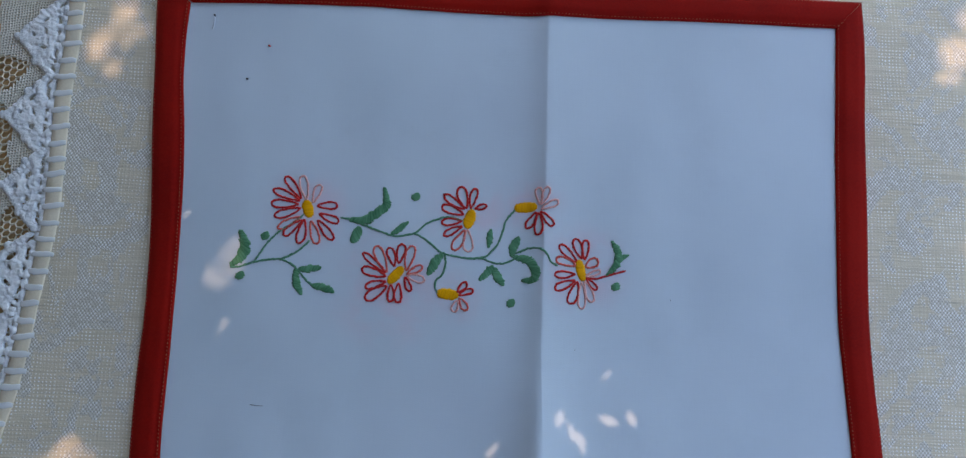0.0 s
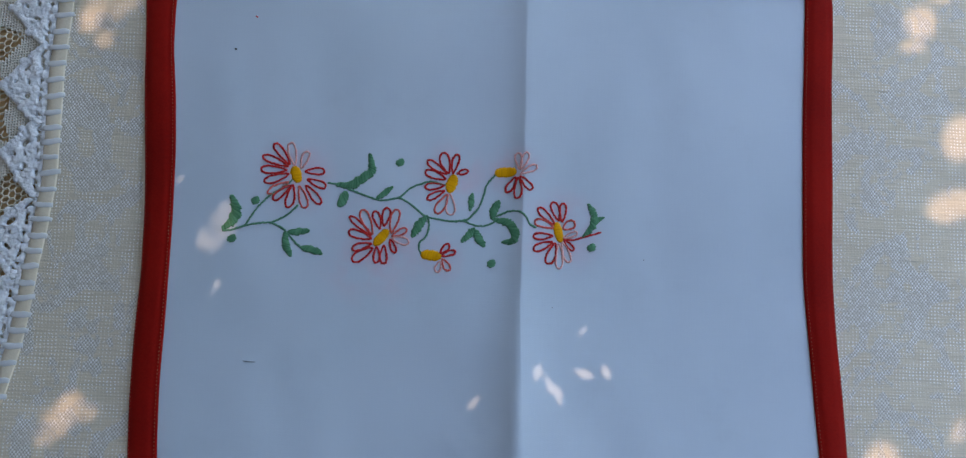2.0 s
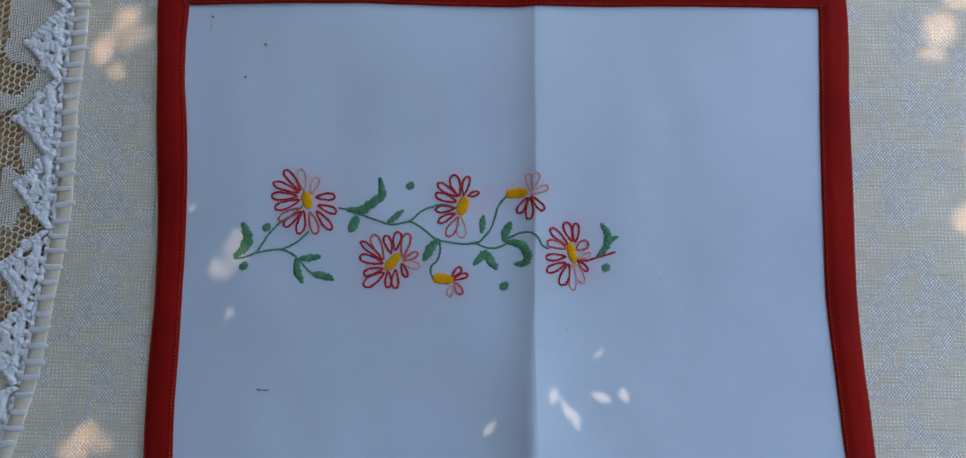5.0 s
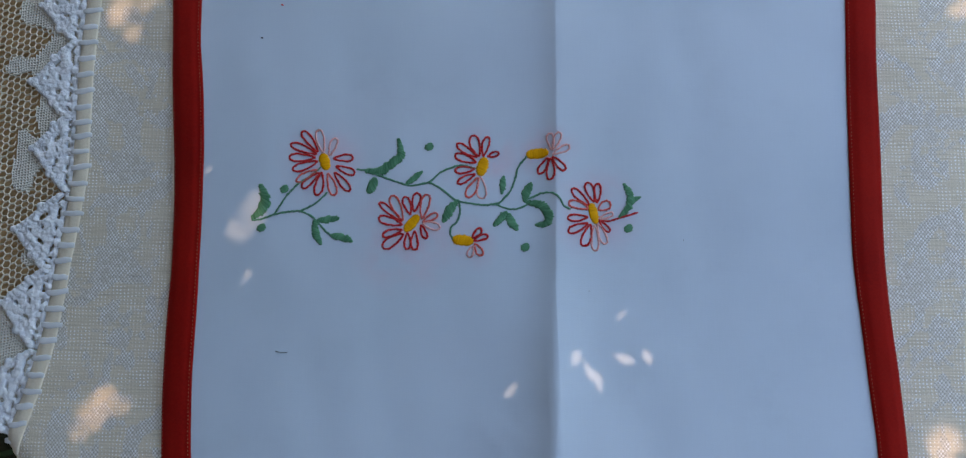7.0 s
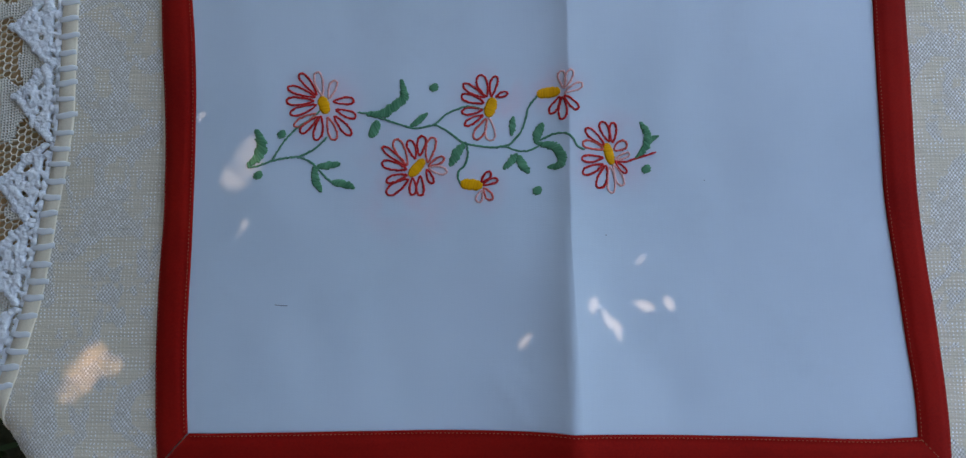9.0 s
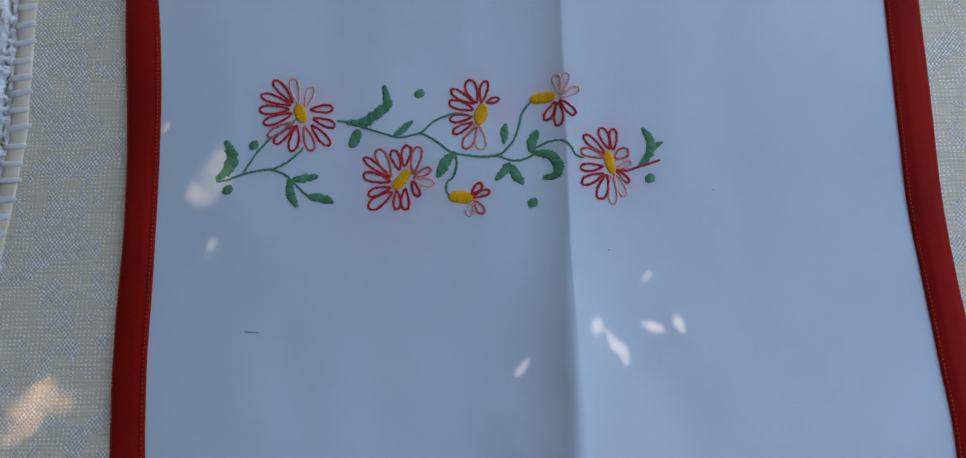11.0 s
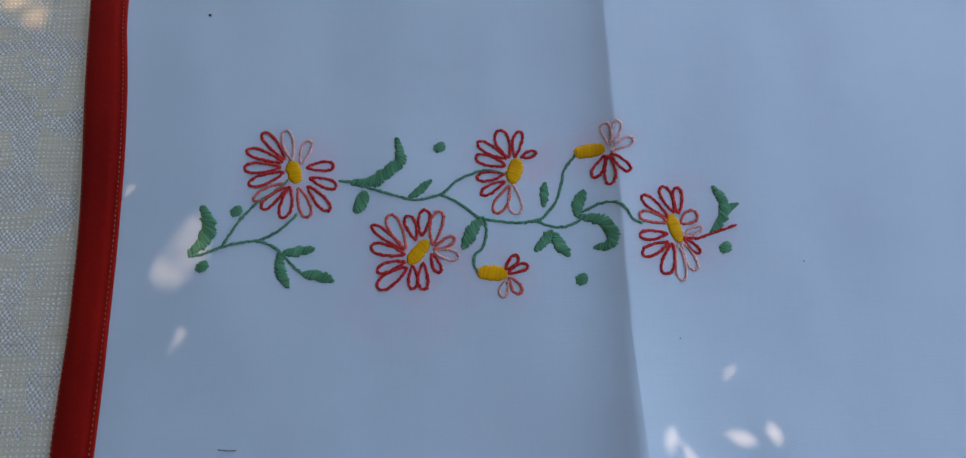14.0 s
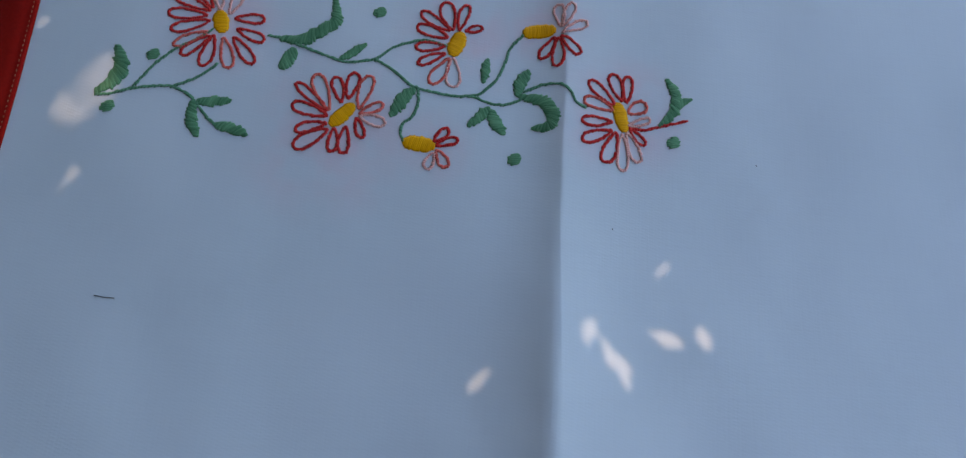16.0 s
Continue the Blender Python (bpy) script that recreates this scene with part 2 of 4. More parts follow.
def bezier(pts, steps=8):
    """A smooth line through a few points (Catmull-Rom)."""
    p = [Vector(q) for q in pts]
    p = [p[0] * 2 - p[1], *p, p[-1] * 2 - p[-2]]
    out = []
    for i in range(1, len(p) - 2):
        for s in range(steps):
            t = s / steps
            out.append(0.5 * (2 * p[i] + (p[i + 1] - p[i - 1]) * t + (2 * p[i - 1] - 5 * p[i] + 4 * p[i + 1] - p[i + 2]) * t * t
                              + (3 * p[i] - p[i - 1] - 3 * p[i + 1] + p[i + 2]) * t ** 3))
    return out + [p[-2]]


def soft(x, knots):
    """Smooth value at x through (x, value) knots in rising order."""
    xs = [k[0] for k in knots]
    vs = [k[1] for k in knots]
    d = 0.008
    return float(sum(np.interp(x + o, xs, vs) for o in (-d, -d / 2, 0, d / 2, d)) / 5)


def wave(x, y, scale, seed=0.0):
    return noise.noise((x * scale, y * scale, seed))


# ---- ground and table ----
def build_ground():
    b = Bits()
    n = 48
    rows = []
    for j in range(n + 1):
        row = []
        for i in range(n + 1):
            u, v = 2 * i / n - 1, 2 * j / n - 1
            x, y = 600 * u * abs(u) ** 3, 600 * v * abs(v) ** 3
            row.append((x, y, 0.02 * wave(x, y, 1.5, 4) if abs(x) + abs(y) < 6 else 0.0))
        rows.append(row)
    b.sheet(rows)
    tagged(part("ground", b, SOIL), "dark shaded garden soil below the table", "ground", kind="structure")
    g = Bits()
    rng = random.Random(5)
    for _ in range(2600):
        x, y = rng.uniform(-1.3, 0.1), rng.uniform(-1.2, 0.4)
        a, h, lean = rng.uniform(0, 6.28), rng.uniform(0.05, 0.13), rng.uniform(0.02, 0.07)
        w = Vector((math.cos(a), math.sin(a), 0)) * rng.uniform(0.003, 0.006)
        d = Vector((-math.sin(a), math.cos(a), 0)) * lean
        p, k = Vector((x, y, -0.012)), len(g.v)
        g.v += [p - w, p + w, p + d * 0.4 + Vector((0, 0, h * 0.6)) + w * 0.8, p + d * 0.4 + Vector((0, 0, h * 0.6)) - w * 0.8, p + d + Vector((0, 0, h))]
        g.f += [(k, k + 1, k + 2, k + 3), (k + 3, k + 2, k + 4)]
    tagged(part("grass", g, GRASS), "dark short grass under and beside the table", "grass", kind="stuff")


def build_blockers():
    """Plain unseen walls, added to block sky light from the west and south."""
    b = Bits()
    x, d, y0, y1, h = -1.1, 0.25, -3.5, 4.5, 2.3
    b.v = [(x - d, y0, -0.1), (x, y0, -0.1), (x, y1, -0.1), (x - d, y1, -0.1), (x - d, y0, h), (x, y0, h), (x, y1, h), (x - d, y1, h)]
    b.f = [(0, 3, 2, 1), (4, 5, 6, 7), (0, 1, 5, 4), (1, 2, 6, 5), (2, 3, 7, 6), (3, 0, 4, 7)]
    s = Bits()
    x0, x1, y = -1.095, 1.0, -1.05
    s.v = [(x0, y - d, -0.1), (x1, y - d, -0.1), (x1, y, -0.1), (x0, y, -0.1), (x0, y - d, 3.0), (x1, y - d, 3.0), (x1, y, 3.0), (x0, y, 3.0)]
    s.f = list(b.f)
    tagged(part("blocker_south", s, BLOCKER_GREY, smooth=False), "plain grey unseen wall, added to cut light from the south", "wall", kind="structure")
    tagged(part("blocker_west", b, BLOCKER_GREY, smooth=False), "plain grey unseen wall, added to cut light from the west", "wall", kind="structure")


def turned(profile, sides, cx, cy):
    b = Bits()
    for r, z in profile:
        for k in range(sides):
            a = 2 * math.pi * k / sides
            b.v.append((cx + r * math.cos(a), cy + r * math.sin(a), z))
    for j in range(len(profile) - 1):
        for k in range(sides):
            a, c = j * sides + k, j * sides + (k + 1) % sides
            b.f.append((a, c, c + sides, a + sides))
    b.f.append(tuple(reversed(range(sides))))
    b.f.append(tuple((len(profile) - 1) * sides + k for k in range(sides)))
    return b


def build_table():
    table = tagged(new("round_table"), "small round tan wooden table under layered cloths", "table")
    r, z = ROUND_R, TABLE_TOP
    part("tabletop", turned([(r - 0.02, z - 0.028), (r - 0.004, z - 0.024), (r, z - 0.014), (r - 0.002, z - 0.004), (r - 0.008, z)], 96, ROUND_X, ROUND_Y), WOOD, table)
    for k in range(4):
        a = math.pi / 4 + k * math.pi / 2
        part("leg", turned([(0.018, -0.01), (0.020, 0.25), (0.026, 0.60), (0.028, z - 0.027)], 12, ROUND_X + 0.27 * math.cos(a), ROUND_Y + 0.27 * math.sin(a)), WOOD, table)
    return table


def draped(x, y, z, lip=0.009):
    """Where cloth lying at (x, y) comes to rest: flat on the table, bent over its rim and hanging below."""
    dx, dy = x - ROUND_X, y - ROUND_Y
    d = math.hypot(dx, dy)
    over = d - (ROUND_R - 0.008)
    if over <= 0:
        return (x, y, z)
    a = min(over / lip, math.pi / 2)
    out, down = math.sin(a) * lip, (1 - math.cos(a)) * lip + max(0.0, over - lip * math.pi / 2)
    flare = 0.12 * max(0.0, over - 0.02) * (1 + 0.8 * math.sin(14 * math.atan2(dy, dx)))
    k = (ROUND_R - 0.008 + out + flare) / d
    return (ROUND_X + dx * k, ROUND_Y + dy * k, z - down)


# ---- lace cloth on the table ----
def build_lace():
    rng = random.Random(3)
    net, dense = Bits(), Bits()

    def strand(b, p, q, w, z):
        """A thin raised thread from p to q."""
        d = Vector((q[0] - p[0], q[1] - p[1], 0))
        if d.length < 1e-6:
            return
        s = Vector((-d.y, d.x, 0)).normalized() * w
        k = len(b.v)
        for c in (p, q):
            c = Vector((c[0], c[1], 0))
            for o, up in ((-s, 0), (s * 0, w * 1.1), (s, 0)):
                b.v.append(draped(c.x + o.x, c.y + o.y, z + up))
        b.f += [(k, k + 1, k + 4, k + 3), (k + 1, k + 2, k + 5, k + 4)]

    def filled(x, y):
        return noise.noise((x * 21 + 3.1, y * 15, 1.7)) + 0.35 * noise.noise((x * 55, y * 55, 8.0)) > -0.13

    px, py = 0.0070, 0.0020
    tilt = 0.22

    def bent(x, y):
        return (x + 0.0008 * noise.noise((x * 190, y * 190, 2)), y + tilt * (x + 0.3) + 0.0007 * noise.noise((x * 190, y * 190, 6)))

    for j in range(int(0.42 / py)):
        for i in range(int(0.135 / px)):
            x, y = -0.375 + (i + 0.5 * (j % 2)) * px, -0.20 + j * py
            if filled(*bent(x, y)):
                continue
            a, b2 = bent(x - px * 0.17, y), bent(x + px * 0.17, y)
            c2, d2 = bent(x + px * 0.33, y + py), bent(x - px * 0.33, y + py)
            w = rng.uniform(0.00034, 0.00052)
            strand(net, a, b2, w * 1.4, LACE_Z)
            strand(net, b2, c2, w, LACE_Z)
            strand(net, a, d2, w, LACE_Z)
    g = 0.00155
    for j in range(int(0.42 / g)):
        for i in range(int(0.135 / g)):
            x, y = -0.375 + i * g, -0.20 + j * g
            p = bent(x, y)
            if not filled(*p):
                continue
            w = rng.uniform(0.00052, 0.00066)
            strand(dense, p, bent(x + g, y), w, LACE_Z + 0.0002)
            strand(dense, p, bent(x, y + g), w, LACE_Z + 0.0002)
    lace = tagged(new("lace_tablecloth"), "ecru netted lace tablecloth with dense floral patches spread on the table", "tablecloth")
    tagged(part("net", net, NET, lace, "open honeycomb net", smooth=False), kind="stuff")
    tagged(part("motif", dense, NET_DENSE, lace, "dense pale woven patches", smooth=False), kind="stuff")


# ---- cream cloth with crochet edging ----
def cloth_edge(y):
    """x of the cream cloth's crocheted edge."""
    return -0.2505 - 0.86 * max(0.0, 0.04 - y) ** 2 + 0.0008 * math.sin(y * 60)


def cloth_z(x, y):
    return CLOTH_Z + 0.0009 * wave(x, y * 1.6, 24, 3) + 0.0004 * wave(x, y * 1.5, 70, 9)


def build_cream_cloth():
    thing = tagged(new("cream_tablecloth"), "cream damask cloth with white crocheted scallop edging, laid over lace", "tablecloth")
    b = Bits()
    ys = [-0.42 + 0.006 * j for j in range(172)]
    rows = []
    for y in ys:
        e = cloth_edge(y)
        row = []
        for i in range(150):
            x = e + 0.0075 + i * 0.0056
            row.append(draped(x, y, cloth_z(x, y)))
        rows.append(row)
    b.sheet(rows)
    part("damask_panel", b, DAMASK, thing)
    hem = Bits()
    rows = []
    for j in range(258):
        y = -0.42 + 0.004 * j
        e = cloth_edge(y)
        row = []
        for u, up in ((0.0, -0.0016), (0.0, 0.0000), (0.0008, 0.0007), (0.004, 0.0009), (0.0078, 0.0007), (0.0086, 0.0002), (0.0088, -0.0008)):
            x = e + u + 0.0003 * wave(u, y, 120, 5)
            row.append(draped(x, y, cloth_z(x, y) + up + 0.0002 * wave(x, y, 180, 2)))
        rows.append(row)
    hem.sheet(rows)
    part("hem", hem, HEM, thing, "plain cream folded hem")

    def scallop_mesh(seed):
        """One crocheted shell, its base on the x axis, pointing to +y; strands of yarn in millimetres, felted together."""
        rng = random.Random(seed)
        step, x0, y0, nx, ny = 0.45, -23.0, -0.9, 103, 67
        gx, gy = np.meshgrid(x0 + step * np.arange(nx), y0 + step * np.arange(ny))
        top = np.full(gx.shape, -1.0)

        def strand(pts, r, z=0.6, lumps=0.14):
            phase, run = rng.uniform(0, 6), 0.0
            for p, q in zip(pts, pts[1:]):
                dx, dy = q[0] - p[0], q[1] - p[1]
                n = math.hypot(dx, dy) + 1e-6
                t = np.clip(((gx - p[0]) * dx + (gy - p[1]) * dy) / n ** 2, 0, 1)
                d = np.hypot(gx - p[0] - dx * t, gy - p[1] - dy * t)
                fat = r * (1 + lumps * np.sin((run + t * n) * 2.1 + phase))
                h = np.where(d < fat, z + 0.62 * np.sqrt(np.maximum(fat ** 2 - d ** 2, 0)), -1.0)
                np.maximum(top, h, out=top)
                run += n

        def j(v, a=0.6):
            return v + rng.uniform(-a, a)

        peak = rng.uniform(-2.0, 2.0)
        strand([(-23 + 3.5 * k, j(1.1, 0.25)) for k in range(14)], 1.5, 0.5, 0.12)
        strand([(-19 + 3.8 * k, j(6.3, 0.4)) for k in range(11)], 2.0, 0.6, 0.1)
        for k in range(7):
            x = -16.5 + 5.5 * k
            strand([(j(x), 1.2), (j(x), 3.6), (j(x * 0.93), 6.2)], rng.uniform(1.6, 2.4), 0.7)
        left = [(-21.5, 4.0), (-17.0, 8.6), (-12.6, 12.6), (-8.4, 16.2), (-4.4, 20.0), (0.0, 24.0)]
        rim = [(j(x, 0.5) + peak * y / 24, j(y, 0.5)) for x, y in left]
        rim += [(j(-x, 0.5) + peak * y / 24, j(y, 0.5)) for x, y in reversed(left[:-1])]
        strand(rim, 2.1, 0.9, 0.1)
        for k, (x, y) in enumerate(rim[1:-1]):
            strand([(j(x * 0.55, 0.8), 6.5), (j(x * 0.8, 0.9), 3 + y * 0.52), (x, y)], rng.uniform(2.0, 2.6), rng.uniform(0.5, 0.9), 0.08)
        for k in range(10):
            y = rng.uniform(9.0, 18.5)
            x = peak * y / 24 + rng.uniform(-0.7, 0.7) * 17 * (1 - y / 25)
            a = rng.uniform(0, 3.14)
            strand([(x - 2 * math.cos(a), y - 2 * math.sin(a)), (x + 2 * math.cos(a), y + 2 * math.sin(a))], rng.uniform(2.0, 2.8), rng.uniform(0.5, 1.1), 0.06)
        for k in (2, 5, 8):
            x, y = rim[k]
            ox, oy = (x * 0.09, 1.0) if k != 5 else (0.0, 1.5)
            strand([(x, y), (x + ox, y + oy)], 2.4, 0.8, 0.05)
        # open eyelets between the stitches
        for cx, cy, a, w, turn in ((-8.5, 3.5, 2.5, 0.95, 0), (2.5, 3.4, 1.5, 0.8, 8), (11.5, 3.5, 2.7, 1.0, 0), (-17.5, 3.7, 2.2, 0.8, 35), (17.5, 3.7, 2.2, 0.8, -35), (-6.5, 10.6, 1.9, 1.25, 65), (1.5, 10.2, 1.3, 0.9, 20), (8.5, 11.2, 2.4, 1.3, -55), (0.5, 16.6, 1.1, 0.8, 40)):
            cx, cy, turn = j(cx, 1.3), j(cy, 0.3), radians(j(turn, 15))
            a, w = a * rng.uniform(0.5, 1.2), w * rng.uniform(0.6, 1.15)
            u, v = (gx - cx) * math.cos(turn) + (gy - cy) * math.sin(turn), -(gx - cx) * math.sin(turn) + (gy - cy) * math.cos(turn)
            d = np.hypot(u / a, v / w)
            top[d < 1] = -1.0
            rim_dip = (d >= 1) & (d < 1.6)
            top[rim_dip] *= 0.55 + 0.75 * (d[rim_dip] - 1)
        s, where = Bits(), {}

        def corner(i, k, upper):
            if (i, k, upper) not in where:
                where[i, k, upper] = len(s.v)
                x, y = gx[k, i], gy[k, i]
                z = top[k, i] + 0.28 * noise.noise((x * 0.9, y * 0.9, seed)) + 0.16 * noise.noise((x * 2.2, y * 2.2, seed + 4)) if upper else 0.0
                s.v.append((x * 0.001, y * 0.001, max(z, 0.0) * 0.001))
            return where[i, k, upper]

        solid = (top[:-1, :-1] > 0) & (top[1:, :-1] > 0) & (top[:-1, 1:] > 0) & (top[1:, 1:] > 0)
        for k in range(ny - 1):
            for i in range(nx - 1):
                if not solid[k, i]:
                    continue
                ring = [(i, k), (i + 1, k), (i + 1, k + 1), (i, k + 1)]
                s.f.append(tuple(corner(*c, True) for c in ring))
                for (c, e), (ni, nk) in zip(zip(ring, ring[1:] + ring[:1]), ((i, k - 1), (i + 1, k), (i, k + 1), (i - 1, k))):
                    if not (0 <= ni < nx - 1 and 0 <= nk < ny - 1 and solid[nk, ni]):
                        s.f.append((corner(*c, True), corner(*c, False), corner(*e, False), corner(*e, True)))
        return s.mesh("scallop", WHITE_YARN)

    shells = [scallop_mesh(k) for k in (1, 2, 3, 4)]
    pitch = 0.0435
    for k in range(2, 10):
        y = -0.1855 + k * pitch + 0.0015 * math.sin(k * 2.7)
        x = cloth_edge(y)
        slope = (cloth_edge(y + 0.01) - cloth_edge(y - 0.01)) / 0.02
        turn = math.degrees(math.atan(-slope))
        sh = part("scallop", shells[k % 4], None, thing, "white crocheted scallop" if k == 2 else "")
        p = draped(x, y, LACE_Z + 0.0006)
        sh.matrix_local = pose(p[0] - 0.0005, p[1], p[2], 0, 0, 90 + turn) @ Matrix.Diagonal((1.0, 1.0 + 0.05 * math.sin(k * 2.2), 1.0, 1.0))
    rng = random.Random(11)
    legs = []
    for k in range(3):
        s = Bits()
        pts = bezier([(-1.8, rng.uniform(-0.4, 0.4), -0.6), (0.3, 0, 1.1), (4.0, rng.uniform(-0.3, 0.3), 1.35), (8.0, rng.uniform(-0.4, 0.4), 1.2), (10.2, rng.uniform(-0.3, 0.3), 0.4)], 5)
        n = len(pts)
        s.tube([p * 0.001 for p in pts], [0.00135 * (0.8 + 0.3 * math.sin(math.pi * i / (n - 1)) + rng.uniform(-0.08, 0.08)) for i in range(n)], 8, 0.36)
        legs.append(s.mesh("edge_stitch", STITCH_YARN))
    y = -0.134
    k = 0
    while y < 0.20:
        x = cloth_edge(y)
        st = part("edge_stitch", legs[k % 3], None, thing, "")
        p = draped(x, y, cloth_z(x + 0.005, y) + 0.0003)
        st.matrix_local = pose(p[0], p[1], p[2], 0, 0, rng.uniform(-5, 9)) @ Matrix.Diagonal((rng.uniform(0.82, 1.05), rng.uniform(0.95, 1.2), 0.55, 1))
        y += rng.uniform(0.0082, 0.0098)
        k += 1


# ---- napkin ----
IN_L = [(-0.139, -0.1719), (-0.122, -0.1736), (-0.091, -0.1751), (-0.05, -0.1746), (0.0, -0.1748), (0.038, -0.1758), (0.072, -0.1785), (0.100, -0.1819), (0.125, -0.1825), (0.142, -0.1816)]
OUT_L = [(-0.156, -0.1868), (-0.138, -0.1888), (-0.105, -0.1905), (-0.06, -0.1912), (-0.03, -0.1898), (0.004, -0.1908), (0.04, -0.1933), (0.072, -0.1963), (0.106, -0.1980), (0.142, -0.2006), (0.158, -0.2003)]
IN_R = [(-0.140, 0.1860), (-0.12, 0.1860), (-0.10, 0.1843), (-0.075, 0.1823), (-0.046, 0.1800), (-0.02, 0.1785), (0.02, 0.1780), (0.06, 0.1786), (0.10, 0.1802), (0.142, 0.1815)]
OUT_R = [(-0.157, 0.2012), (-0.13, 0.2018), (-0.10, 0.2005), (-0.082, 0.1993), (-0.06, 0.1970), (-0.033, 0.1960), (0.02, 0.1955), (0.09, 0.1962), (0.12, 0.1976), (0.143, 0.1980), (0.158, 0.1965)]
IN_T = [(-0.181, 0.1422), (-0.08, 0.1432), (0.015, 0.1413), (0.092, 0.1434), (0.182, 0.1430)]
OUT_T = [(-0.200, 0.1582), (-0.08, 0.1595), (0.015, 0.1572), (0.092, 0.1598), (0.197, 0.1592)]
IN_B = [(-0.171, -0.1390), (-0.10, -0.1378), (-0.05, -0.1370), (0.012, -0.1373), (0.073, -0.1391), (0.165, -0.1415), (0.186, -0.1403)]
OUT_B = [(-0.187, -0.1560), (-0.10, -0.1548), (-0.05, -0.1540), (0.012, -0.1544), (0.073, -0.1560), (0.165, -0.1584), (0.202, -0.1572)]


def fold_x(y):
    return 0.0192 + 0.0006 * math.sin(y * 22 + 0.6) + 0.0005 * wave(0.0, y, 60, 12) - 0.0008 * max(0.0, -0.09 - y) / 0.05


def napkin_z(x, y):
    """Height of the cotton: a pressed fold standing up as a ridge, and slack between."""
    d = x - fold_x(y)
    low = min(1.0, max(0.0, (0.15 - y) / 0.30))
    tail = min(1.0, max(0.0, (-0.025 - y) / 0.07))
    tall = 0.0030 + 0.0030 * low + 0.0030 * tail * (1 - 0.25 * min(1.0, max(0.0, (-0.112 - y) / 0.025)))
    round_off = 0.0014 - 0.0012 * low
    d = math.copysign(math.hypot(d, round_off) - round_off, d)
    if d < 0:
        h = tall * math.exp(d / (0.0075 + 0.003 * low + 0.003 * tail)) + 0.0030 * tail * (math.exp(d / 0.035) - 1)
    else:
        h = tall * math.exp(-d / 0.03)
    h += 0.0030 * tail * (1 if d < 0 else math.exp(-d / 0.05))
    slack = min(1.0, max(0.0, (x + 0.190) / 0.05))
    h += 0.0016 * slack * slack * (3 - 2 * slack) * (1 + wave(x, y, 12, 2)) + 0.0006 * wave(x * 1.4, y, 26, 6) + 0.00012 * wave(x, y, 75, 1)
    pucker = math.exp(-((x + 0.004) / 0.018) ** 2 - ((y + 0.120) / 0.018) ** 2) + 0.35 * math.exp(-((x - 0.15) / 0.03) ** 2 - ((y + 0.118) / 0.016) ** 2)
    h += 0.0005 * pucker * (1 + wave(x * 1.6 + y, y - x * 0.7, 75, 5)) * min(1.0, abs(d) / 0.004)
    return NAPKIN_Z + h


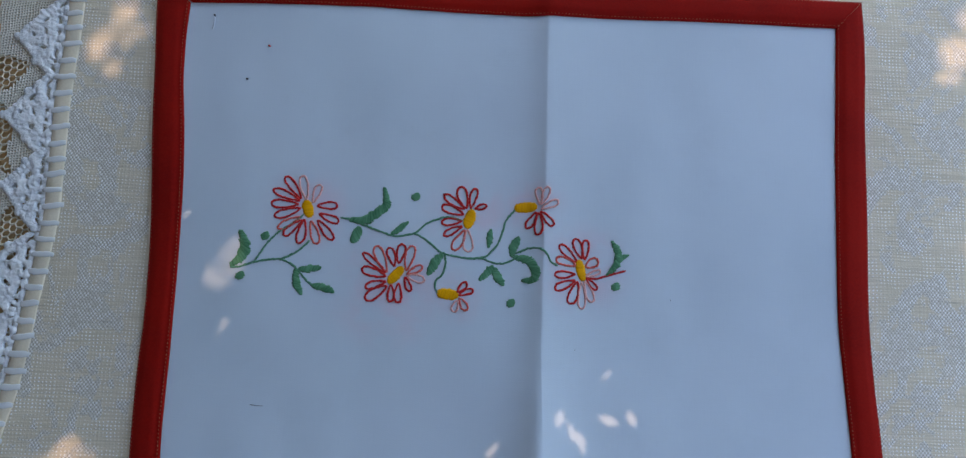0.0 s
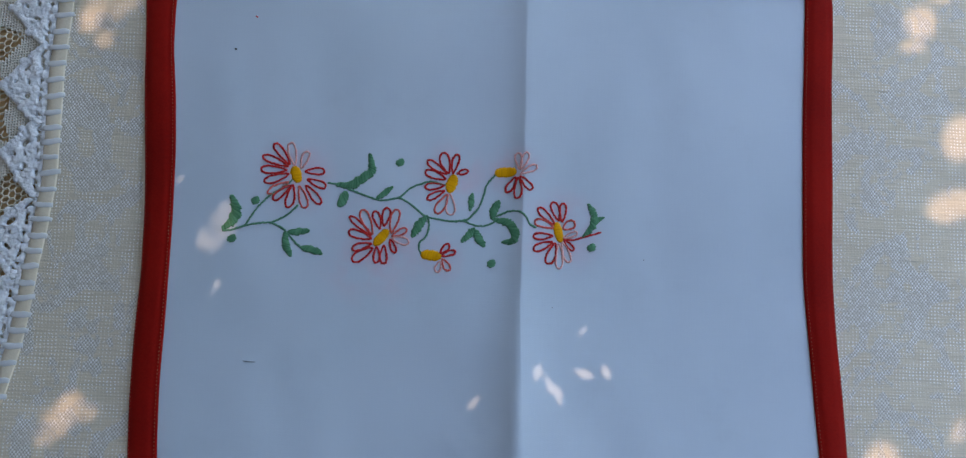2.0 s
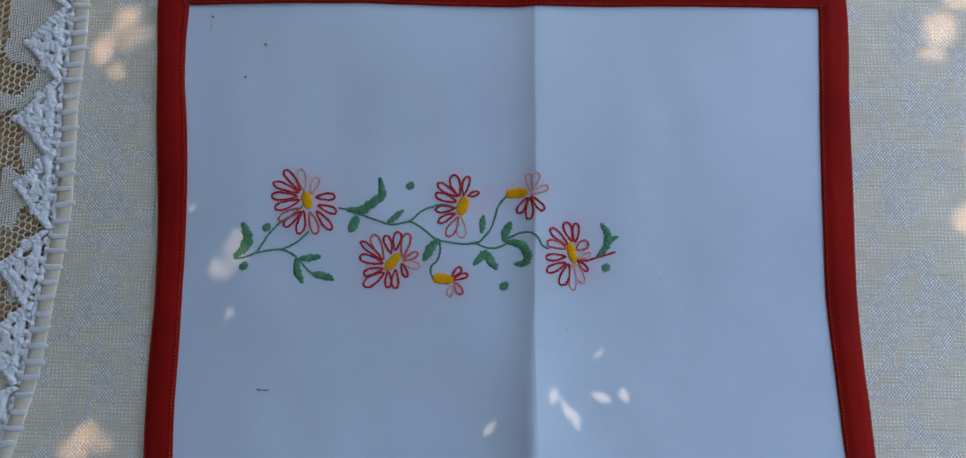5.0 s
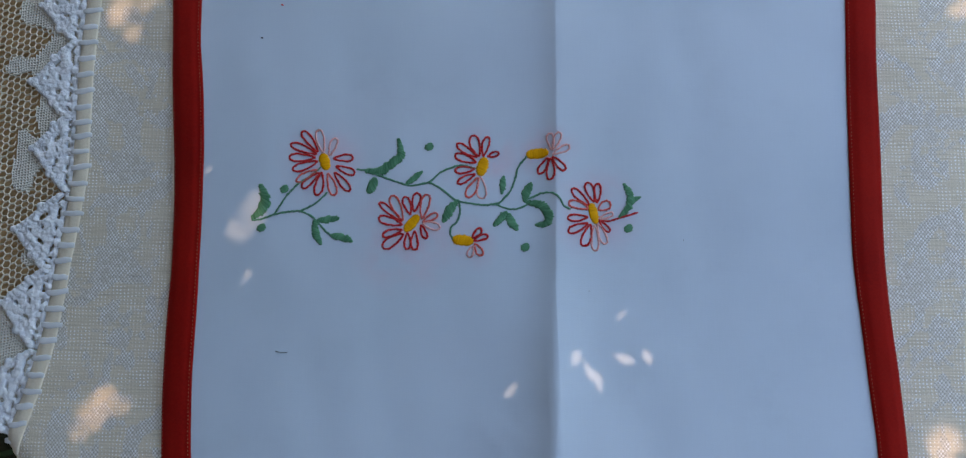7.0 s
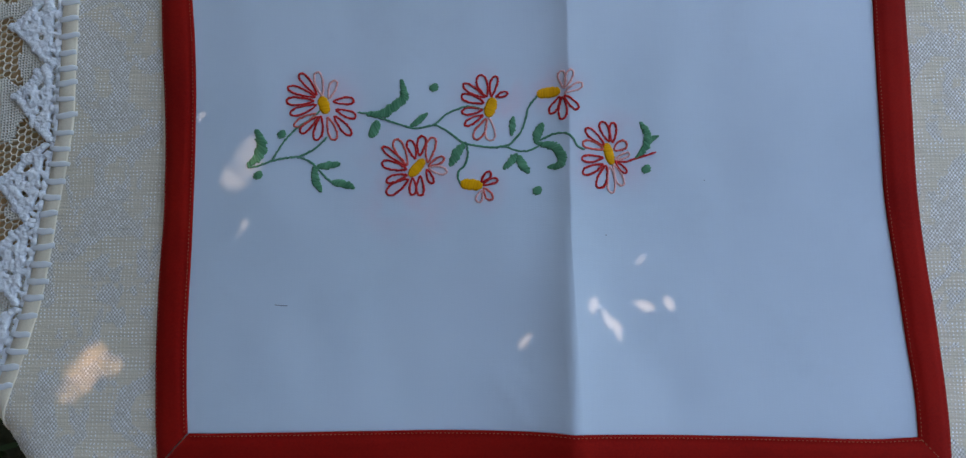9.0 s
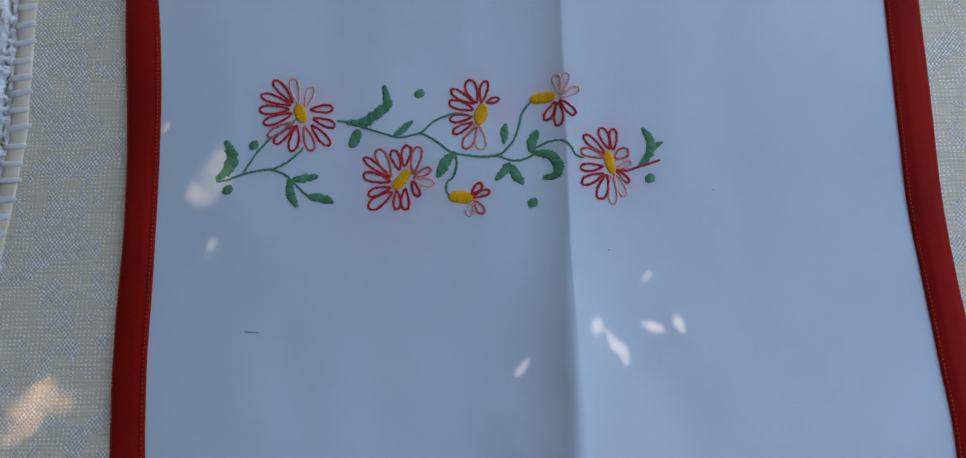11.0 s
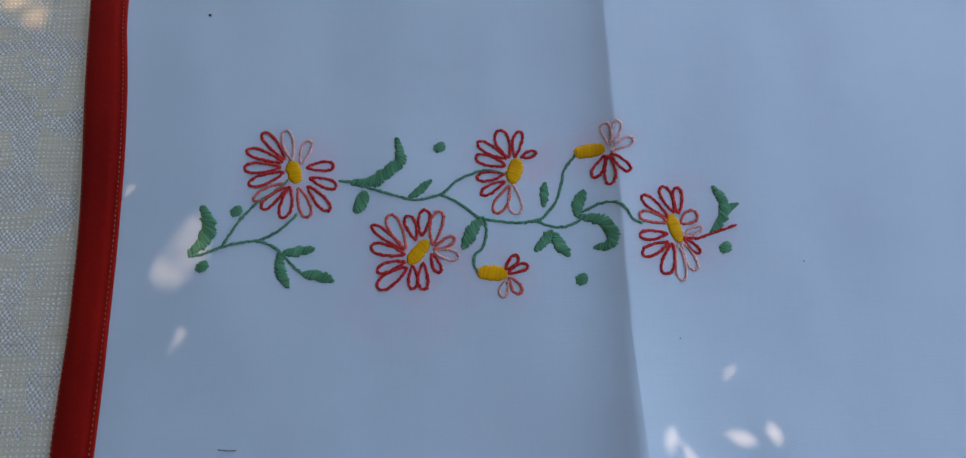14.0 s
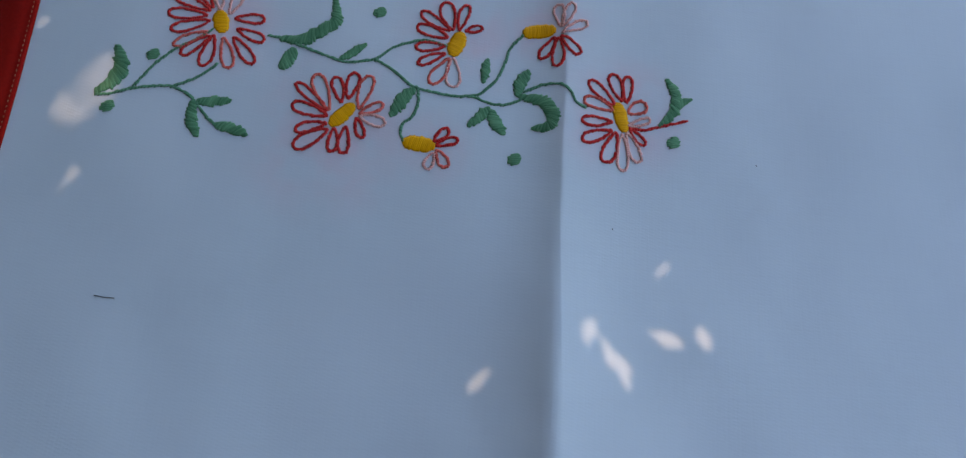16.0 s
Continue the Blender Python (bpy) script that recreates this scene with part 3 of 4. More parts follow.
def build_napkin():
    nap = tagged(new("embroidered_napkin"), "pale blue cotton napkin, red binding, embroidered daisies, pressed fold", "napkin")
    b = Bits()
    us = sorted([i / 110 for i in range(111)] + [(fold_x(0) + o - IN_L[4][1]) / 0.3525 for o in (-0.0016, -0.0011, -0.0006, -0.0002, 0.0002, 0.0006, 0.0011)])
    rows = []
    for j in range(101):
        v = j / 100
        row = []
        for u in us:
            y = -0.142 + 0.286 * v
            for _ in range(2):
                x = soft(y, IN_L) * (1 - u) + soft(y, IN_R) * u + (u - 0.5) * 0.004
                y = (soft(x, IN_B) - 0.002) * (1 - v) + (soft(x, IN_T) + 0.002) * v
            row.append((x, y, napkin_z(x, y)))
        rows.append(row)
    b.sheet(rows)
    part("cotton_panel", b, COTTON, nap)

    def strip(inner, outer):
        """A folded bias strip between two matching edges, mitred at both ends."""
        s = Bits()
        rows = []
        for k, (p, q) in enumerate(zip(inner, outer)):
            row = []
            for w, up in ((0.0, 0.0001), (0.0, 0.0009), (0.05, 0.0013), (0.13, 0.0011), (0.22, 0.0018), (0.36, 0.0022), (0.5, 0.0020), (0.66, 0.0021), (0.80, 0.0016), (0.88, 0.0010), (0.96, 0.0008), (1.0, 0.0002), (1.0, -0.0012)):
                x, y = p[0] + (q[0] - p[0]) * w, p[1] + (q[1] - p[1]) * w
                z = napkin_z(x, y) + up + 0.0004 * wave(x, y, 55, 7) * math.sin(math.pi * w) + 0.0002 * wave(x, y, 170, 3) * math.sin(math.pi * w)
                row.append((x, y, z))
            rows.append(row)
        s.sheet(rows)
        return s

    def stitches(inner, outer, w, parent, step=0.0020, length=0.0008, r=0.00012):
        s = Bits()
        line = [Vector((p[0] + (q[0] - p[0]) * w, p[1] + (q[1] - p[1]) * w)) for p, q in zip(inner, outer)]
        run, nxt = 0.0, 0.002
        for a, c in zip(line, line[1:]):
            seg = (c - a).length
            while nxt < run + seg:
                o = a + (c - a) * ((nxt - run) / seg)
                e = o + (c - a).normalized() * length
                s.tube([(*o, napkin_z(*o) + 0.0013), (*((o + e) / 2), napkin_z(*o) + 0.0016), (*e, napkin_z(*e) + 0.0013)], r, 4)
                nxt += step
            run += seg
        tagged(part("stitching", s, SEWING, parent, "row of pale machine stitches"), kind="stuff")

    n = 90
    ts = [i / n for i in range(n + 1)]
    sides = []
    for i_e, o_e, lo_i, hi_i, lo_o, hi_o, upright in (
            (IN_L, OUT_L, -0.139, 0.142, -0.156, 0.158, True), (IN_R, OUT_R, -0.1405, 0.143, -0.1572, 0.1592, True),
            (IN_T, OUT_T, -0.181, 0.1815, -0.1995, 0.1965, False), (IN_B, OUT_B, -0.1712, 0.186, -0.186, 0.2012, False)):
        inner, outer = [], []
        for t in ts:
            a, c = lo_i + (hi_i - lo_i) * t, lo_o + (hi_o - lo_o) * t
            inner.append((soft(a, i_e), a) if upright else (a, soft(a, i_e)))
            outer.append((soft(c, o_e), c) if upright else (c, soft(c, o_e)))
        sides.append((inner, outer))
    for inner, outer in sides:
        st = part("binding", strip(inner, outer), RED_BIAS, nap, "dark red folded bias binding")
        stitches(inner, outer, 0.07, st)
        stitches(inner, outer, 0.93, st)
    # seams across the mitred corners
    for (ix, iy), (ox, oy) in (((-0.181, 0.1422), (-0.1995, 0.1585)), ((0.1815, 0.143), (0.1965, 0.1592)), ((-0.1712, -0.139), (-0.186, -0.156)), ((0.186, -0.1405), (0.2012, -0.1572))):
        s = Bits()
        for k in range(9):
            t, u = 0.04 + k * 0.11, 0.04 + k * 0.11 + 0.055
            a, c = Vector((ix + (ox - ix) * t, iy + (oy - iy) * t)), Vector((ix + (ox - ix) * u, iy + (oy - iy) * u))
            s.tube([(*a, napkin_z(*a) + 0.0017), (*((a + c) / 2), napkin_z(*a) + 0.0022), (*c, napkin_z(*c) + 0.0017)], 0.00014, 5)
        part("corner_seam", s, SEWING, nap, "pale stitched mitre seam")
    # raw pale edge showing beside the binding
    s = Bits()
    s.sheet([[(soft(y, OUT_L) - 0.0008 - 0.0003 * math.sin(y * 90), y, NAPKIN_Z - 0.0002), (soft(y, OUT_L) + 0.001, y, NAPKIN_Z - 0.0002)] for y in [0.003 * k for k in range(0, 52)]])
    part("raw_edge", s, HEM, nap, "thin pale raw edge")
    return nap


# ---- embroidery ----
RNG = random.Random(21)


def on_napkin(x, y, up):
    """A point over the cotton from millimetres."""
    return Vector((x * 0.001, y * 0.001, napkin_z(x * 0.001, y * 0.001) + up))


def stitched_line(b, pts, r, step, slant, up=0.0001):
    """Stem or chain stitch: short overlapping slanted stitches along a line in millimetres."""
    line = [Vector((p[0], p[1], 0)) for p in pts]
    run, nxt = 0.0, 0.0
    for a, c in zip(line, line[1:]):
        seg = (c - a).length
        while nxt <= run + seg and seg > 1e-6:
            o = a + (c - a) * ((nxt - run) / seg)
            t = (c - a).normalized()
            s = Vector((-t.y, t.x, 0))
            lean = slant * RNG.uniform(0.3, 1.4)
            o = o + s * RNG.uniform(-0.17, 0.17)
            p, q = o - t * step * 0.8 - s * lean, o + t * step * 0.8 + s * lean
            rr = r * RNG.uniform(0.8, 1.15)
            b.tube([on_napkin(p.x, p.y, up * 0.3), on_napkin(o.x, o.y, up + rr * 0.0006), on_napkin(q.x, q.y, up * 0.3)], [rr * 0.00075, rr * 0.001, rr * 0.0008], 6, 0.2)
            nxt += step
        run += seg


def satin(b, rows, r=0.42, joined=False, ragged=0.12):
    """Satin stitch: one thread for each pair of ends, in millimetres, bulging in the middle."""
    thread = []
    for p, q in rows:
        p, q = Vector((*p, 0)), Vector((*q, 0))
        d = q - p
        p, q = p - d * RNG.uniform(-0.05, ragged), q + d * RNG.uniform(-0.05, ragged)
        bulge = min(0.00028, 0.0001 + 0.00004 * d.length)
        pts = []
        for k in range(7):
            t = k / 6
            o = p + (q - p) * t
            pts.append(on_napkin(o.x, o.y, 0.0001 + bulge * math.sin(math.pi * t)))
        rr = r * RNG.uniform(0.9, 1.15) * 0.001
        if joined:
            thread += pts if len(thread) % 14 == 0 else pts[::-1]
            continue
        b.tube(pts, [rr * 0.6, rr, rr, rr, rr, rr, rr * 0.6], 6, 0.32)
    if joined:
        b.tube(thread, r * 0.001, 6, 0.35)


def flower(centre, petals, shape, turn, parent):
    """Yellow satin centre with looped outline petals round it. shape: half length and half width."""
    a, w = shape[0] * 1.06, shape[1] * 1.1
    c, s = math.cos(radians(turn)), math.sin(radians(turn))
    b = Bits()
    rows = []
    n = int(2 * a / 0.62)
    for k in range(n + 1):
        u = -a + 2 * a * k / n
        half = w * max(0.0, 1 - abs(u / (a + 0.4)) ** 3.2) ** 0.5 * RNG.uniform(0.93, 1.05)
        ends = []
        for v in (-half, half):
            x, y = u + v * 0.12, v
            ends.append((centre[0] + x * c - y * s, centre[1] + x * s + y * c))
        rows.append(ends)
    satin(b, rows, 0.60, ragged=0.03)
    head = part("flower", b, YELLOW, parent, "embroidered daisy with yellow centre")
    for bx, by, ang, length, half, tone in petals:
        ca, sa = math.cos(radians(ang)), math.sin(radians(ang))
        loop = []
        m = 26
        skew = RNG.uniform(-0.12, 0.12)
        for k in range(m + 1):
            t = 2 * math.pi * k / m
            u = (1 - math.cos(t)) / 2
            fat = half * math.sin(t) * (0.42 + 0.70 * u) * 1.04
            x, y = u * length, fat + skew * half * math.sin(math.pi * u)
            loop.append((centre[0] + bx + x * ca - y * sa, centre[1] + by + x * sa + y * ca))
        p = Bits()
        stitched_line(p, loop, (0.57, 0.55, 0.51)[tone], 0.80, 0.25)
        part("petal", p, (RED, ROSE, PINK)[tone], head, ("", "light red looped petal", "pale pink looped petal")[tone])


def build_embroidery(nap):
    def stem(pts, colour=STEM_GREEN):
        b = Bits()
        stitched_line(b, bezier([(*p, 0) for p in pts], 8), 0.52, 1.15, 0.24)
        part("stem", b, colour, nap, "thin green stitched stem" if colour is STEM_GREEN else "red stitched tendril")

    def leaf(pts, half):
        line = bezier([(*p, 0) for p in pts], 14)
        total = sum((q - p).length for p, q in zip(line, line[1:]))
        b, rows, run, nxt = Bits(), [], 0.0, 0.25
        for p, q in zip(line, line[1:]):
            seg = (q - p).length
            while nxt < run + seg:
                o = p + (q - p) * ((nxt - run) / seg)
                t = (q - p).normalized()
                s = Vector((-t.y, t.x, 0))
                u = nxt / total
                wide = half * 0.96 * (math.sin(math.pi * min(1.0, 0.10 + 0.84 * u)) ** 0.75) * RNG.uniform(0.80, 1.14)
                lean = t * wide * 0.55
                e, f = o - s * wide - lean, o + s * wide + lean
                rows.append(((e.x, e.y), (f.x, f.y)))
                nxt += 0.58
            run += seg
        satin(b, rows, 0.56)
        part("leaf", b, GREEN, nap, "green satin-stitched leaf")

    stem([(-145.7, -4.9), (-140.9, -4.1), (-134.4, -1.7), (-126.7, -0.2), (-120.1, 0.3), (-113.8, -2.5), (-109.6, -6.3), (-106.1, -10.3), (-102.1, -13.3)])
    stem([(-134.0, -1.5), (-128.5, 8.0), (-122.2, 15.0), (-115.6, 19.7), (-110.1, 24.4)])
    stem([(-120.1, 0.3), (-114.6, 3.0), (-109.2, 6.9), (-105.6, 11.1)])
    stem([(-89.2, 24.0), (-84.5, 23.2), (-76.6, 20.2), (-67.4, 17.1), (-61.6, 15.3), (-57.0, 15.2), (-49.4, 17.0)])
    stem([(-49.4, 17.0), (-44.3, 22.0), (-38.4, 25.1), (-31.4, 26.7), (-24.5, 24.8)])
    stem([(-49.4, 17.0), (-42.1, 12.8), (-35.3, 7.4), (-27.4, 5.6), (-19.4, 4.7), (-13.7, 5.1), (-6.9, 2.8), (-1.3, 2.9), (4.5, 5.3)])
    stem([(-14.4, 5.1), (-10.2, 6.9), (-5.3, 12.8), (-2.6, 19.9), (-1.1, 26.0), (3.4, 31.6)])
    stem([(5.4, 8.8), (11.6, 11.3), (17.1, 11.4), (21.2, 8.7), (23.2, 4.8), (26.5, 2.7)])
    stem([(-33.5, 6.9), (-32.5, 1.5), (-34.0, -4.3), (-37.2, -7.7), (-37.5, -11.6), (-35.8, -14.6)])
    stem([(43.0, -3.5), (48.1, -3.5), (55.3, -1.2), (64.0, 1.3)], RED)
    flower((-107.8, 28.0), [(-4.2, 5.8, 129, 14.4, 2.3, 0), (-5.1, 4.5, 160, 15.0, 2.2, 0), (-5.7, 2.3, -180, 14.1, 2.4, 0), (-4.4, 0.1, -160, 13.8, 2.5, 0), (-4.1, -4.8, -150, 12.7, 2.2, 1), (-2.9, -6.5, -137, 12.1, 2.2, 0), (-1.5, -6.3, -99, 12.6, 2.6, 0), (2.2, -6.9, -72, 12.4, 2.5, 1), (5.8, -6.2, -49, 13.0, 2.3, 0), (6.6, -2.6, -21, 10.8, 2.1, 0), (5.2, 1.9, 2, 10.2, 2.2, 0), (-1.0, 5.2, 104, 13.0, 2.5, 2), (2.6, 3.9, 72, 9.9, 2.2, 2)], (4.0, 2.6), 105, nap)
    flower((-58.8, -5.7), [(-5.4, -0.8, 165, 13.1, 2.5, 0), (-5.6, 1.3, 142, 15.6, 1.8, 0), (-5.0, 1.5, 115, 14.8, 2.9, 1), (-0.9, 4.9, 110, 10.1, 2.3, 0), (1.3, 6.5, 81, 10.2, 2.5, 0), (5.6, 2.9, 78, 13.2, 2.7, 1), (6.3, 1.0, 28, 8.5, 1.9, 1), (6.3, -0.1, -14, 9.3, 2.3, 2), (5.2, -1.0, -68, 7.7, 1.6, 0), (1.8, -4.6, -89, 9.9, 2.2, 0), (-2.0, -5.5, -90, 8.6, 2.0, 0), (-4.5, -6.1, -146, 13.0, 3.0, 0), (-5.4, -3.8, -163, 10.7, 2.1, 0)], (4.9, 2.5), 48, nap)
    flower((-20.7, 26.0), [(-1.9, 6.0, 108, 12.0, 3.1, 0), (0.4, 5.9, 78, 11.0, 2.1, 0), (3.0, 5.9, 18, 6.0, 1.5, 0), (-3.1, 5.5, 147, 13.2, 2.2, 0), (-3.7, 2.5, 162, 12.0, 2.5, 0), (-4.5, -1.1, -173, 10.4, 2.2, 0), (-4.1, -4.3, -151, 10.5, 1.9, 0), (-2.3, -6.3, -119, 12.2, 2.8, 1), (-0.9, -6.1, -84, 11.6, 3.0, 2)], (4.5, 2.8), 72, nap)
    flower((9.3, 33.5), [(8.0, 1.6, 99, 9.5, 2.1, 2), (8.4, 2.0, 69, 9.9, 2.1, 2), (8.7, -0.7, 28, 9.8, 1.9, 2), (8.3, -2.4, -47, 9.7, 2.0, 0), (7.0, -3.0, -91, 11.7, 2.4, 0), (5.7, -2.8, -120, 9.7, 2.1, 0)], (5.2, 2.7), 4, nap)
    flower((39.7, 0.5), [(-2.4, 4.5, 137, 12.7, 2.3, 0), (-3.0, 2.6, 164, 10.9, 2.4, 1), (-3.5, -2.1, -176, 10.6, 2.1, 0), (-3.4, -5.6, -156, 11.2, 2.4, 0), (-1.8, -6.3, -109, 12.0, 2.9, 0), (0.5, -6.7, -88, 13.6, 2.3, 2), (2.4, -5.6, -69, 11.5, 2.2, 2), (3.3, -4.0, -46, 7.8, 1.5, 0), (3.0, -2.8, 22, 8.1, 1.4, 2), (2.6, 2.1, 29, 7.4, 2.7, 1), (2.0, 6.1, 88, 10.3, 2.1, 0), (0.2, 6.6, 110, 10.9, 2.5, 0)], (4.9, 2.3), -76, nap)
    flower((-30.7, -14.7), [(5.2, 1.5, 48, 6.6, 1.8, 0), (6.0, -0.1, 20, 7.7, 1.6, 0), (6.4, -1.9, -58, 7.2, 2.0, 1), (5.5, -3.1, -108, 6.5, 1.8, 2)], (4.9, 2.7), -8, nap)
    leaf([(-146.5, -3.8), (-142.0, 0.4), (-139.6, 6.4), (-141.0, 11.4), (-143.0, 15.2)], 2.8)
    leaf([(-110.4, -4.5), (-104.1, -4.1), (-98.6, -3.5)], 2.0)
    leaf([(-111.7, -4.7), (-111.1, -12.0), (-108.3, -17.9)], 2.0)
    leaf([(-102.6, -12.6), (-97.0, -13.8), (-91.0, -16.2)], 2.0)
    leaf([(-84.8, 23.2), (-76.7, 23.3), (-69.8, 27.9), (-65.7, 32.2), (-67.2, 41.1)], 2.5)
    leaf([(-78.6, 18.4), (-81.0, 15.2), (-83.6, 11.6)], 2.8)
    leaf([(-62.3, 16.3), (-58.2, 19.1), (-53.6, 22.9)], 1.6)
    leaf([(-34.2, 6.2), (-38.2, 1.6), (-41.9, -4.6)], 2.5)
    leaf([(-8.8, 20.8), (-9.5, 16.0), (-10.0, 11.0)], 1.6)
    leaf([(6.4, 16.7), (3.4, 11.7), (2.4, 6.5)], 2.3)
    leaf([(3.9, 6.5), (11.2, 5.1), (14.8, 0.6), (14.6, -4.7), (8.3, -6.1)], 2.4)
    leaf([(-7.0, 0.9), (-10.6, -3.0), (-14.2, -6.4)], 2.0)
    leaf([(-6.4, 0.2), (-4.4, -5.0), (-1.5, -9.0)], 2.3)
    leaf([(56.3, 16.9), (59.4, 11.3), (58.9, 4.9), (53.4, -1.7)], 1.9)
    leaf([(57.5, 4.9), (61.1, 7.7), (65.1, 9.8)], 1.4)
    DOTS = [(-129.5, 12.5), (-140.9, -9.1), (-50.2, 37.0), (2.9, -18.2), (58.5, -7.3)]
    for x, y in DOTS:
        b = Bits()
        rows = []
        for k in range(6):
            u = -1.7 + 3.4 * k / 5
            half = (2.0 ** 2 - u * u) ** 0.5 * RNG.uniform(0.9, 1.1)
            rows.append(((x - half, y + u - 0.3), (x + half, y + u + 0.3)))
        satin(b, rows, 0.5, joined=True)
        part("knot", b, GREEN, nap, "small green satin dot")
    # stray marks on the cotton
    for name, pts, r, colour, label in (
            ("loose_thread", [(-130.4, -75.6), (-127.0, -76.0), (-123.8, -76.0)], 0.13, DARK, "fine dark broken thread"),
            ("speck", [(-146.6, 98.9), (-145.6, 98.8)], 0.40, DARK, "tiny dark speck"),
            ("speck", [(-136.0, 118.6), (-134.8, 117.9)], 0.42, RED, "tiny red speck"),
            ("loose_thread", [(-167.6, 134.6), (-167.4, 131.0), (-168.2, 127.0)], 0.42, GREY_SMEAR, "short grey thread end"),
            ("speck", [(-167.8, 135.6), (-167.2, 134.4)], 0.50, DARK, "tiny dark knot"),
            ("speck", [(36.9, -41.0), (37.3, -41.5)], 0.13, DARK, "tiny dark speck"),
            ("speck", [(88.0, -13.0), (88.3, -13.5)], 0.15, DARK, "tiny dark speck")):
        b = Bits()
        b.tube([on_napkin(x, y, 0.0002) for x, y in pts], r * 0.001, 5)
        part(name, b, colour, nap, label)


# ---- tree over the table ----
GAPS = [  # openings in the leaves, as they fall on the cloth: x, y, half length, half width in mm, turn, flare
    (-150.0, -8.0, 10.2, 7.2, 50, -0.2), (-145.5, -2, 9.8, 7.6, 60, 0), (-149, -40, 8.5, 0.5, 62, 0.6), (32.4, -81.2, 6.0, 1.2, 80, 0.9), (38.9, -86.0, 4.9, 1.2, -66, 0.3), (44.1, -92.2, 5.4, 1.5, -76, -0.3),
    (55.8, -78.6, 6.6, 1.5, -20, 0.8), (69.2, -78.0, 4.3, 1.5, -68, -0.4), (55.5, -56.5, 6.0, 0.2, 60, 0), (-2, -96.0, 4.5, 1.1, 48, -0.3), (-172, 22, 3, 0.6, 45, 0), (-144.5, 4, 6.0, 4.5, 70, 0),
]
GAPS += [
    (-219, 133, 11, 5.5, 70, 0), (-229, 117, 11, 5.5, 60, 0), (-212, 121, 9, 3.2, 40, 0), (-222, 103, 6, 3.0, 50, 0), (-228, -110, 17, 7.0, 55, 0.2), (-213, -107, 6, 3.6, 65, 0),
    (252, 133, 9.5, 9, 0, 0), (247, 118, 7, 3.0, 0, 0), (273, 64, 13, 9, 70, 0), (268, 24, 15, 8, 15, 0), (266, 153, 11, 7, 0, 0), (267, -102, 7, 2.2, 65, 0), (223, -120, 9.5, 8, 60, 0),
]
VEILED = [(GAPS[k], share) for k, share in ((0, 0.32), (1, 0.2), (2, 0.25), (9, 0.3), (8, 0.12), (11, 0.25), (12, 0.25), (13, 0.25), (14, 0.25), (15, 0.3), (16, 0.3), (17, 0.75))]


